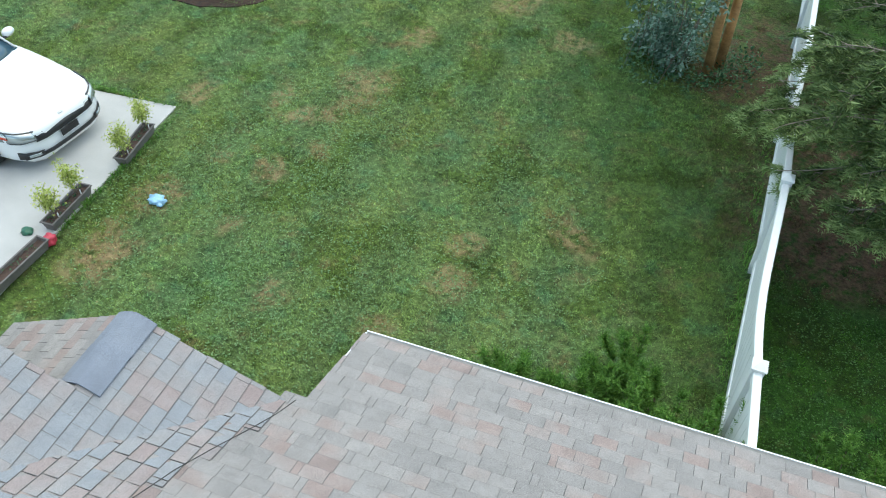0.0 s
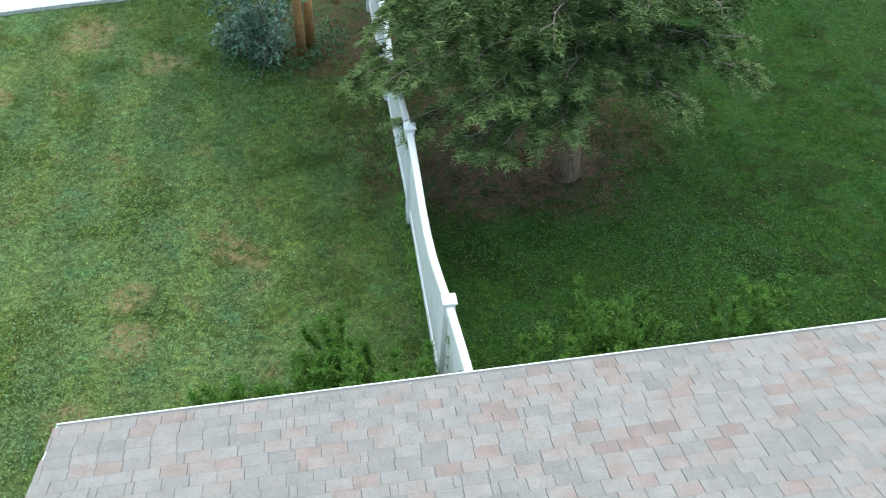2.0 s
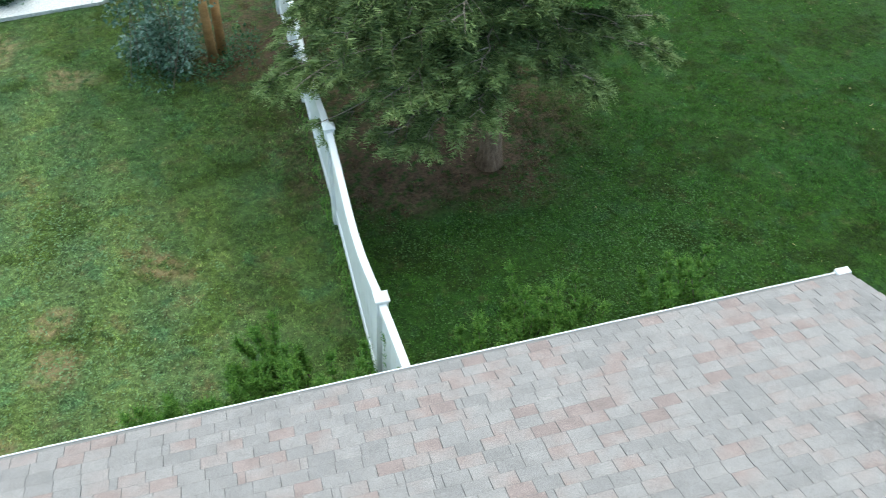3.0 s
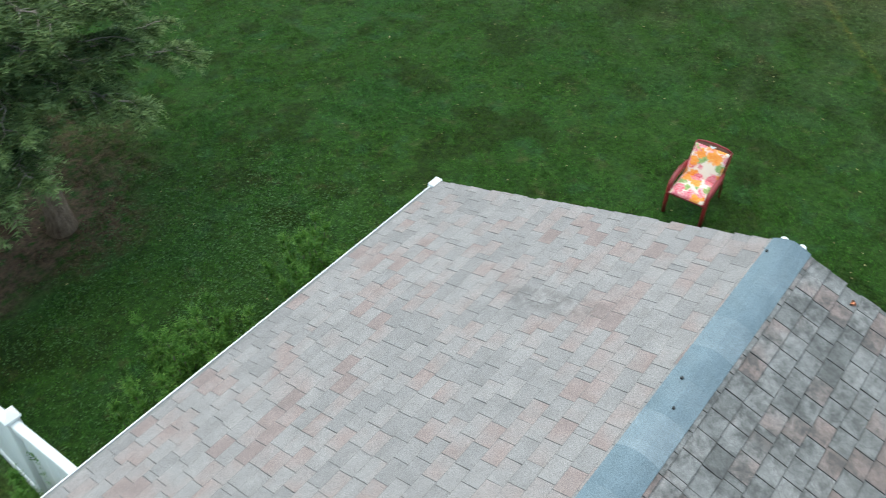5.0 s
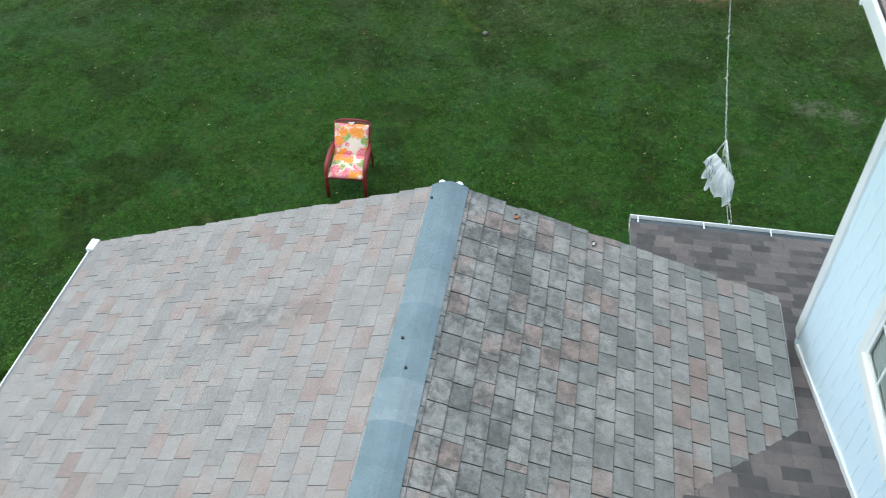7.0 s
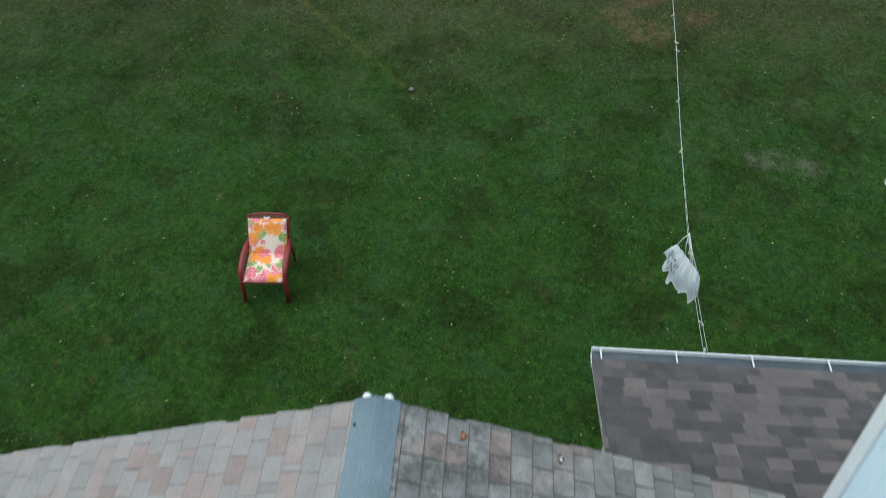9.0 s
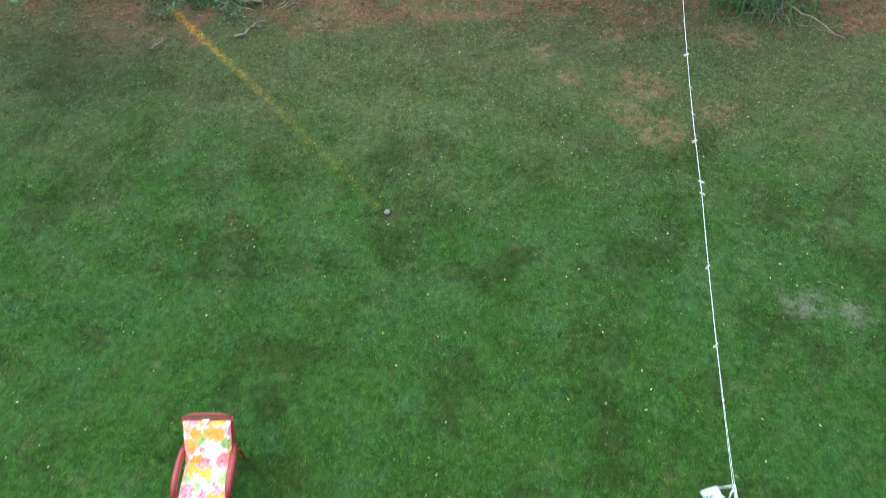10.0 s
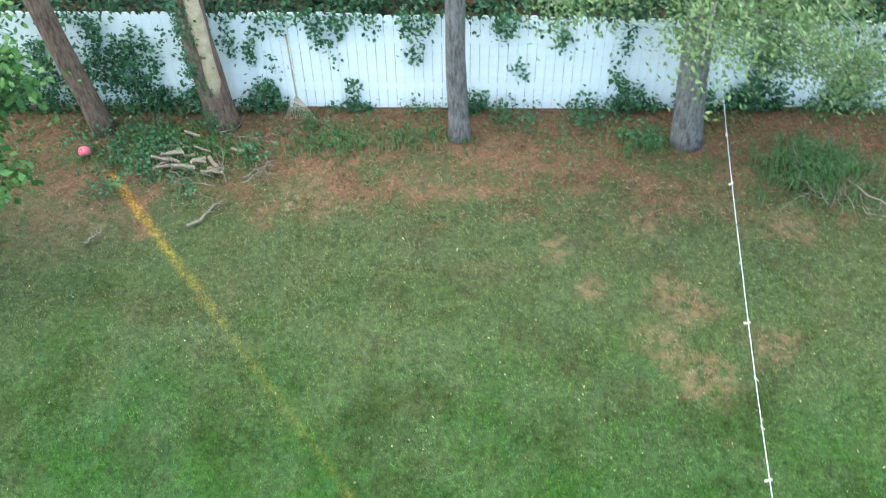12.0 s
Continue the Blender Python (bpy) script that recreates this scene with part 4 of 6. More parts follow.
# ---- plants ----
def leaves(rng, centres, outs, size, per, spread, droop=0.25, slim=0.5):
    """Small folded leaves scattered round centres: a quad each, bent along the midrib."""
    c = np.repeat(np.asarray(centres, float), per, axis=0)
    n = len(c)
    c = c + rng.normal(0, 1, (n, 3)) * spread
    d = rng.normal(0, 1, (n, 3))
    if outs is not None:
        d = d * 0.7 + np.repeat(np.asarray(outs, float), per, axis=0)
    d[:, 2] -= droop
    d /= np.linalg.norm(d, axis=1, keepdims=True) + 1e-9
    s = np.cross(d, rng.normal(0, 1, (n, 3)) * 0.5 + (0, 0, 1))
    s /= np.linalg.norm(s, axis=1, keepdims=True) + 1e-9
    ln = (size * rng.uniform(0.6, 1.35, n))[:, None]
    v = np.stack([c, c + d * ln * 0.5 + s * ln * slim / 2, c + d * ln, c + d * ln * 0.5 - s * ln * slim / 2], 1).reshape(-1, 3)
    return v, np.arange(4 * n).reshape(-1, 4)


def sprays(rng, starts, ways, length, pairs, leaf, sag=0.25, loose=0.5):
    """Feathery twigs: along each way, narrow leaflets to both sides."""
    starts, ways = np.asarray(starts, float), np.asarray(ways, float)
    n = len(starts)
    ways = ways / (np.linalg.norm(ways, axis=1, keepdims=True) + 1e-9)
    up = rng.normal(0, loose, (n, 3)) + (0, 0, 1)
    side = np.cross(ways, up)
    side /= np.linalg.norm(side, axis=1, keepdims=True) + 1e-9
    ln = length * rng.uniform(0.6, 1.3, n)
    vs = []
    for k in range(pairs):
        f = (k + 0.5) / pairs
        p = starts + ways * (ln * f)[:, None] - np.array([0, 0, 1.0]) * (sag * ln * f * f)[:, None]
        for sgn in (-1, 1):
            d = side * sgn + ways * 0.9 + rng.normal(0, 0.28, (n, 3))
            d /= np.linalg.norm(d, axis=1, keepdims=True)
            lf = (leaf * (1.15 - 0.7 * f) * rng.uniform(0.6, 1.3, n))[:, None]
            w = np.cross(d, rng.normal(0, 1, (n, 3)))
            w /= np.linalg.norm(w, axis=1, keepdims=True) + 1e-9
            vs.append(np.stack([p - w * lf * 0.11, p + w * lf * 0.11, p + d * lf], 1))
    v = np.concatenate(vs).reshape(-1, 3)
    return v, np.arange(len(v)).reshape(-1, 3)


def trunk_mesh(pts, radii, sides=14, rough=0.06, seed=0):
    bm = tubed(pts, radii, sides)
    for v in bm.verts:
        q = noise.noise(v.co * 4 + Vector((seed, 0, 0))) + 0.5 * noise.noise(v.co * 11)
        axis = Vector((pts[0][0], pts[0][1], v.co.z))
        out = v.co - axis
        if out.length > 1e-4:
            v.co += out.normalized() * q * rough * radii[0]
    return bm


def curve(a, way, length, bend, steps=6):
    """A limb that starts along way and sags by bend."""
    a, way = Vector(a), Vector(way).normalized()
    return [a + way * length * i / steps + Vector((0, 0, -bend * length * (i / steps) ** 2)) for i in range(steps + 1)]


def conifer(at, label, seed):
    rng, rr = np.random.default_rng(seed), random.Random(seed)
    tree = thing("conifer_tree", label, "tree", at)
    pts = [(0, 0.06, -0.1), (0.01, 0.07, 0.25), (0.02, 0.09, 0.8), (0.08, 0.12, 1.6), (0.12, 0.15, 3.0), (0.12, 0.15, 5.0), (0.1, 0.15, 8.4)]
    local("trunk", trunk_mesh(pts, [0.22, 0.16, 0.14, 0.13, 0.11, 0.07, 0.02], 16, 0.12, seed), bark_red, tree, "ridged reddish brown trunk", True)
    wood = bmesh.new()
    old, fresh = ([], []), ([], [])
    # how far the boughs reach, by the compass: long over the fence, short towards the house
    turns, spans = [radians(d) for d in (-180, -150, -120, -90, -50, 0, 60, 120, 180)], [3.0, 2.35, 1.5, 1.2, 1.55, 2.3, 2.5, 2.8, 3.0]
    limbs = []
    for i in range(30):
        a = math.atan2(math.sin(i * 2.399), math.cos(i * 2.399))
        f = i / 30
        south = max(0, math.cos(a + radians(80)))
        limbs.append((1.95 + 1.55 * f ** 0.9 + 0.45 * south * (1 - f), a, rr.uniform(0.8, 1.08) * (1.0 - 0.12 * f), rr.uniform(0.08, 0.30), 1.0))
    for z, a, share in ((1.75, -150, 0.85), (1.95, -136, 0.95), (1.85, -168, 0.95), (2.0, 172, 1.0), (2.05, -118, 1.0), (2.3, 160, 1.0), (2.2, -60, 1.05), (2.1, -15, 1.0)):
        limbs.append((z, radians(a), share, 0.05, 1.0))
    for i in range(11):
        limbs.append((2.0 + 1.3 * i / 10, radians(128 + (i * 47) % 100), 0.72 + 0.3 * ((i * 5) % 7) / 6, rr.uniform(0.05, 0.2), 1.0))
    for i in range(6):
        f = i / 6
        limbs.append((3.8 + 4.0 * f, i * 2.399, 0.55 * (1 - 0.75 * f), 0.35, 0.5))
    for z, a, share, rise, full in limbs:
        a = math.atan2(math.sin(a), math.cos(a))
        ln = share * float(np.interp(a, turns, spans))
        way = Vector((math.cos(a), math.sin(a), rise)).normalized()
        across = Vector((-math.sin(a), math.cos(a), 0))
        c = curve((0.10, 0.13, z), way, ln, rr.uniform(0.14, 0.26), 9)
        c = [p + across * 0.05 * math.sin(2.2 * k + z * 9) * k / 9 for k, p in enumerate(c)]
        tube(wood, c, [0.017 * (1 - k / 10) + 0.003 for k in range(10)], 5)
        for k in range(2, 10):
            out = k / 9
            for side in (-1, 1):
                for _ in range(2):
                    if rr.random() > full * (0.40 + 0.55 * out):
                        continue
                    d = (way * rr.uniform(0.45, 0.95) + across * side * rr.uniform(0.35, 0.95) + Vector((0, 0, rr.uniform(-0.38, 0.12)))).normalized()
                    sl = rr.uniform(0.26, 0.62) * (1.05 - 0.45 * out) * min(1.0, 0.45 + ln / 3)
                    p0 = c[k] - way * rr.uniform(0, ln / 9)
                    tw = curve(p0, d, sl, rr.uniform(0.15, 0.4), 5)
                    tube(wood, tw, [0.009, 0.008, 0.006, 0.005, 0.004, 0.002], 3, False)
                    flat = d.cross(Vector((0, 0, 1))).normalized()
                    for q in range(1, 6):
                        for sgn in (-1, 1):
                            for _ in range(1 + (q > 2)):
                                to = old if (q < 4 or z > 2.7) and rr.random() < 0.88 else fresh
                                to[0].append(tw[q] - d * rr.uniform(0, sl / 5))
                                to[1].append(d * rr.uniform(0.5, 1.0) + flat * sgn * rr.uniform(0.25, 0.9) + Vector((0, 0, rr.uniform(-0.35, 0.12))))
    local("branchwork", wood, pale_twig, tree, "grey brown boughs and twigs")
    for name, (starts, ways), material, note in (("crown", old, needle_mat, "drooping grey green needle sprays"), ("young_foliage", fresh, tip_mat, "lighter green sprays at the ends of the boughs")):
        v, f = sprays(rng, starts, ways, 0.18, 6, 0.10, 0.3, 0.22)
        raw(name, v, f, material, tree)["label"] = note
    return tree


conifer((1.0, 9.40, 0), "tall conifer with drooping grey green sprays over bare soil", 11)


def juniper(at, size, tall, seed, label="bright green juniper bush with pointed sprays by the house"):
    rng, rr = np.random.default_rng(seed), random.Random(seed)
    bush = thing("juniper_bush", label, "bush", at, "juniper bushes along the eave")
    wood = bmesh.new()
    starts, ways = [], []
    for i in range(int(30 * size / 0.6)):
        a, t = rr.uniform(0, 2 * math.pi), rr.uniform(0.05, 0.8)
        way = Vector((math.cos(a) * t, math.sin(a) * t, 1.0))
        ln = tall * rr.uniform(0.35, 1.0)
        c = curve((rr.gauss(0, size * 0.42), rr.gauss(0, size * 0.42), 0), (way.x * size / max(tall, 0.1) * 1.2, way.y * size / max(tall, 0.1) * 1.2, 1), ln, -0.02, 6)
        tube(wood, c, [0.012, 0.011, 0.010, 0.008, 0.006, 0.005, 0.003], 4, False)
        for k in range(1, 7):
            for _ in range(13):
                d = (Vector((rr.gauss(0, 0.45), rr.gauss(0, 0.45), 0.55)) + (c[k] - c[k - 1]).normalized() * 0.6).normalized()
                starts.append(c[k])
                ways.append(d)
    local("branchwork", wood, twig_mat, bush)
    v, f = sprays(rng, starts, ways, 0.15, 7, 0.068, -0.1)
    raw("crown", v, f, juniper_mat, bush)
    return bush


for i, (x, y, s, h) in enumerate(((-4.0, 5.55, 0.45, 0.8), (-3.45, 5.5, 0.5, 0.95), (-2.65, 6.1, 0.65, 0.9), (-2.5, 5.2, 0.4, 1.15), (-1.95, 5.25, 0.45, 1.15), (-1.6, 5.45, 0.35, 1.3), (-0.42, 5.55, 0.22, 1.1), (0.35, 5.75, 0.45, 1.15), (0.72, 5.8, 0.35, 1.15), (2.2, 5.75, 0.5, 1.2))):
    juniper((x, y, 0), s, h, 30 + i)


def climber(at, label, seed):
    """A clump of vines that smothers two bare trunks."""
    rng, rr = np.random.default_rng(seed), random.Random(seed)
    tree = thing("vine_covered_tree", label, "tree", at)
    for dx, dy, lean in ((0.0, 0.0, 0.02), (0.16, 0.22, 0.05)):
        pts = [(dx + lean * k * 0.5, dy + 0.02 * k, -0.1 + 0.9 * k) for k in range(8)]
        local("trunk", trunk_mesh(pts, [0.085, 0.075, 0.07, 0.068, 0.065, 0.06, 0.055, 0.05], 10, 0.15, seed + dx), bark_orange, tree, "bare orange brown trunk", True)
    cs, outs = [], []
    stems = bmesh.new()
    for i in range(34):
        base = Vector((-0.72 + rr.gauss(0, 0.27), rr.gauss(0, 0.36), 0))
        way = Vector((rr.gauss(0, 0.16) + 0.05, rr.gauss(0, 0.16), 1))
        c = curve(base, way, rr.choice((0.7, 1.2, 1.8, 2.6, 3.4)) * rr.uniform(0.8, 1.15), 0.03, 11)
        tube(stems, c, [0.008] * 12, 4, False)
        for k, q in enumerate(c):
            if noise.noise(q * 1.7 + Vector((i * 0.1, 0, 0))) < -0.12:
                continue
            for _ in range(2):
                d = Vector((rr.gauss(0, 1), rr.gauss(0, 1), rr.uniform(-0.5, 0.4))).normalized()
                shoot = curve(q, d, rr.uniform(0.08, 0.30), 0.35, 3)
                for e in shoot:
                    cs.append(e)
                    outs.append(d * 0.8)
    # unseen crown high above the trunks, added to shade the lawn by the fence
    crown_wood = bmesh.new()
    top = []
    for i in range(18):
        a = i * 2.399
        z = 4.3 + i * 0.18
        c = curve((0.2, 0.15, z), (math.cos(a), math.sin(a), 0.35), rr.uniform(1.6, 3.3), 0.08, 6)
        tube(crown_wood, c, [0.04, 0.035, 0.03, 0.022, 0.016, 0.01, 0.005], 5)
        top += [p + Vector((rr.gauss(0, 0.35), rr.gauss(0, 0.35), rr.gauss(0, 0.3))) for p in c[2:] for _ in range(12)]
    local("limb", crown_wood, bark_orange, tree)
    v, f = leaves(rng, top, None, 0.14, 6, 0.2, 0.3, 0.6)
    raw("crown", v, f, broad_mat, tree)
    local("branchwork", stems, twig_mat, tree)
    v, f = leaves(rng, cs, outs, 0.085, 3, 0.04)
    raw("vine_foliage", v, f, vine_mat, tree)
    ring = [(math.cos(a) * r - 0.3, math.sin(a) * r * 0.8 + 0.1, 0.08) for a, r in ((rr.uniform(0, 6.28), rr.uniform(0.5, 1.2)) for _ in range(230))]
    v, f = leaves(rng, ring, None, 0.06, 9, 0.08, 0.0)
    raw("ivy", v, f, ivy_mat, tree)
    return tree


climber((-2.62, 13.35, 0), "two orange brown trunks in a clump of silvery green vines", 21)


def fence_ivy():
    rng, rr = np.random.default_rng(5), random.Random(5)
    cs, outs = [], []
    drifts = ((3.35, 0.40, 0.60), (1.95, 0.34, 0.85), (2.6, 0.25, 0.35), (0.55, 0.22, 0.45), (-0.4, 0.3, 0.6))
    for _ in range(19000):
        y, z = rr.uniform(-9.5, 11.5), 1.78 * rr.random() ** 1.15
        q = noise.noise(Vector((y * 1.5, z * 0.7, 4.0))) + 0.6 * noise.noise(Vector((y * 4.2, z * 2.0, 1.0)))
        if y > 3.9:
            bare = -0.12 - 0.9 * max(0, 0.5 - z)
        elif y > -0.8:
            bare = 0.42 - 1.5 * max(0, 0.38 - z)
            for c, w, l in drifts:
                g = 1 - ((y - c) / w) ** 2
                if g > 0 and z > 1.75 - l * g:
                    bare -= 0.75
        else:
            bare = 0.08 - 0.9 * max(0, 0.65 - z)
        if (q - bare) * 1.7 > rr.random():
            cs.append((fence_x(y) - 0.04 - rr.uniform(0, 0.11), y, z + 0.02))
            outs.append((-0.8, rr.gauss(0, 0.3), 0.1))
    v, f = leaves(rng, cs, outs, 0.07, 3, 0.05, 0.35, 0.8)
    ob = raw("ivy", v, f, ivy_mat)
    tagged(ob, "dark ivy climbing the white board fence", "ivy", kind="stuff")
    cs = []
    for _ in range(1700):
        y = rr.uniform(-9, 11)
        x = fence_x(y) - 0.06 - 2.0 * rr.random() ** 1.7
        if noise.noise(Vector((x * 1.3, y * 0.9, 0))) > 0.06:
            cs.append((x, y, rr.uniform(0.02, 0.12)))
    v, f = leaves(rng, cs, None, 0.05, 10, 0.11, -0.1, 0.6)
    tagged(raw("weeds", v, f, weed_mat), "low green weeds and ivy on reddish needle litter", "weeds", kind="stuff")
    cs = []
    for cx, cy, r, n in ((16.95, 6.05, 0.34, 80), (16.55, 5.95, 0.22, 30), (16.75, 4.40, 0.22, 26), (17.15, 6.85, 0.35, 60), (15.95, 5.35, 0.2, 16), (15.7, 6.45, 0.2, 16), (17.5, 3.6, 0.25, 24), (17.45, -1.75, 0.2, 40), (17.95, 0.4, 0.22, 40), (17.95, -0.9, 0.25, 50)):
        cs += [(rr.gauss(cx, r), rr.gauss(cy, r), rr.uniform(0.02, 0.2)) for _ in range(n)]
    v, f = leaves(rng, cs, None, 0.06, 9, 0.07, -0.1, 0.7)
    tagged(raw("ground_ivy", v, f, ivy_mat), "dark green ground ivy round the log heap and tree feet", "ivy", kind="stuff")


fence_ivy()


def back_tree(at, radius, lean, label, seed, mossy=False, stripped=False, low_leaves=(), brown=False):
    rng, rr = np.random.default_rng(seed), random.Random(seed)
    tree = thing("tree", label, "tree", at, "trees along the back fence")
    pts = [(lean[0] * z, lean[1] * z + 0.03 * math.sin(z), z) for z in (-0.1, 0.15, 0.5, 1.0, 1.6, 2.4, 3.4, 4.6, 6.0, 7.5)]
    rad = [radius * s for s in (1.3, 1.12, 1.03, 1.0, 0.97, 0.94, 0.88, 0.75, 0.55, 0.25)]
    local("trunk", trunk_mesh(pts, rad, 18, 0.10, seed), bark_brown if stripped or brown else bark_grey, tree, "", True)
    limbs = bmesh.new()
    cs, outs = [], []
    for i in range(16):
        a = i * 2.399
        z = 3.6 + i * 0.26
        c = curve((lean[0] * z, lean[1] * z, z), (math.cos(a), math.sin(a), 0.45), rr.uniform(1.4, 2.6), 0.1, 6)
        tube(limbs, c, [0.05, 0.045, 0.04, 0.03, 0.022, 0.014, 0.006], 6)
        for p in c[2:]:
            for _ in range(3):
                cs.append(p + Vector((rr.gauss(0, 0.35), rr.gauss(0, 0.35), rr.gauss(0, 0.25))))
    local("branchwork", limbs, bark_grey, tree)
    for (p, q, count, spread) in low_leaves:
        c = [Vector(p).lerp(Vector(q), k / 6) + Vector((0, 0, -0.25 * (k / 6) ** 2)) for k in range(7)]
        bm = tubed(c, [0.03, 0.026, 0.022, 0.018, 0.013, 0.009, 0.004], 5)
        local("bough", bm, bark_grey, tree)
        for _ in range(count):
            k = rr.uniform(1.2, 6)
            base = c[int(k)]
            cs.append(base + Vector((rr.gauss(0, spread), rr.gauss(0, spread), rr.gauss(-0.1, spread * 0.6))))
    v, f = leaves(rng, cs, None, 0.075, 22, 0.15, 0.45, 0.42)
    raw("crown", v, f, soft_mat, tree)
    if mossy:
        iv = []
        for _ in range(330):
            z = rr.uniform(0, 3.2)
            a = rr.uniform(0.6, 3.4)
            iv.append((lean[0] * z + math.cos(a) * radius * 1.1, lean[1] * z + math.sin(a) * radius * 1.1, z))
        v, f = leaves(rng, iv, None, 0.055, 7, 0.06, 0.3, 0.7)
        raw("ivy", v, f, ivy_mat, tree)
    if stripped:
        bm = bmesh.new()
        pts2 = [(lean[0] * z - radius * (1.04 if z > 0.5 else 1.08) * math.cos(0.35) * 0.72, lean[1] * z - radius * 0.42, z) for z in (0.55, 0.9, 1.3, 1.8, 2.3, 2.9)]
        tube(bm, pts2, [0.02, radius * 0.5, radius * 0.42, radius * 0.52, radius * 0.45, 0.05], 10)
        local("bare_wood", bm, bare_wood, tree, "pale stripped wood where bark fell off", True)
    return tree


back_tree((17.42, 7.05, 0), 0.17, (0.02, 0.16), "leaning brown tree trunk by the back fence", 41, brown=True)
back_tree((17.62, 5.10, 0), 0.235, (0.02, 0.05), "ivy covered tree with bark stripped off", 42, True, True)
back_tree((17.46, 1.19, 0), 0.155, (0.0, 0.02), "slim straight grey tree by the back fence", 43)
back_tree((17.50, -2.42, 0), 0.225, (0.0, 0.07), "thick grey tree with low leafy boughs and a clothesline", 44, low_leaves=(((0, 0.2, 3.7), (-2.5, 2.6, 3.8), 150, 0.30), ((0, 0, 3.6), (-3.2, 0.9, 3.6), 190, 0.30), ((0, -0.2, 3.6), (-2.6, -1.0, 3.6), 150, 0.3), ((0.2, 0.3, 3.4), (-1.0, 2.6, 3.5), 80, 0.28), ((0, 0, 2.6), (-0.9, -1.8, 2.0), 120, 0.32), ((0, -0.1, 2.3), (-0.3, -2.6, 1.6), 110, 0.3)))
back_tree((17.58, -5.80, 0), 0.13, (0.0, 0.14), "slim tree with low leaves by the back fence", 45, low_leaves=(((0, 0, 1.9), (-0.6, 1.3, 1.7), 45, 0.25), ((0, 0, 1.8), (-0.6, -1.2, 1.5), 40, 0.25)))


def side_tree(at, seed):
    """Low leafy boughs that reach into the yard."""
    rng, rr = np.random.default_rng(seed), random.Random(seed)
    tree = thing("tree", "broadleaf tree with light green low boughs", "tree", at)
    pts = [(0, 0, -0.1), (0.02, 0, 0.6), (0.05, 0.02, 1.6), (0.1, 0.05, 3.2), (0.1, 0.1, 5)]
    local("trunk", trunk_mesh(pts, [0.16, 0.13, 0.12, 0.1, 0.05], 12, 0.1, seed), bark_grey, tree, "", True)
    limbs = bmesh.new()
    cs = []
    for i in range(22):
        a = -math.pi / 2 + rr.uniform(-0.75, 0.75)
        z = 2.0 + i * 0.07
        c = curve((0.05, 0.02, z), (math.cos(a) - 0.2, math.sin(a), 0.25), rr.uniform(2.0, 3.1), 0.30, 6)
        tube(limbs, c, [0.03, 0.027, 0.022, 0.018, 0.014, 0.009, 0.004], 5)
        for p in c[2:]:
            for _ in range(22):
                cs.append(p + Vector((rr.gauss(0, 0.17), rr.gauss(0, 0.17), rr.gauss(-0.1, 0.17))))
    local("branchwork", limbs, bark_grey, tree)
    v, f = leaves(rng, cs, None, 0.14, 4, 0.08, 0.5, 0.6)
    raw("crown", v, f, broad_mat, tree)
    return tree


side_tree((14.5, 9.40, 0), 61)


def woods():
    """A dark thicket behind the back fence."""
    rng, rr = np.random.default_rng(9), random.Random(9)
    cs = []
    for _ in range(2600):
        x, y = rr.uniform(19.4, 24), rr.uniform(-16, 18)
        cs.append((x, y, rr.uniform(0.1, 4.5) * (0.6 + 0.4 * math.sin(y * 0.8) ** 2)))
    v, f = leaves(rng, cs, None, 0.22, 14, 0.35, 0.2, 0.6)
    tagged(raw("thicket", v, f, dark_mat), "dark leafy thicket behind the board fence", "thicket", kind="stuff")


woods()


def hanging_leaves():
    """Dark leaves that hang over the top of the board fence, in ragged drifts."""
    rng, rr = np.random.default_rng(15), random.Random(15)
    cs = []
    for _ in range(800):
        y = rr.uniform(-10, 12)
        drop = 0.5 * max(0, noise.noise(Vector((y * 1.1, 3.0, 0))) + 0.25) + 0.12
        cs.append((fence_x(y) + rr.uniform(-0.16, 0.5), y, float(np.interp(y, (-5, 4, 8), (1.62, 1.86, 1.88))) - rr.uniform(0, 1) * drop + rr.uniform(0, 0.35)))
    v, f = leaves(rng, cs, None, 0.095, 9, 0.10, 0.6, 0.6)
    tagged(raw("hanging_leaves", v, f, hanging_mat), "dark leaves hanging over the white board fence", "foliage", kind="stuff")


hanging_leaves()


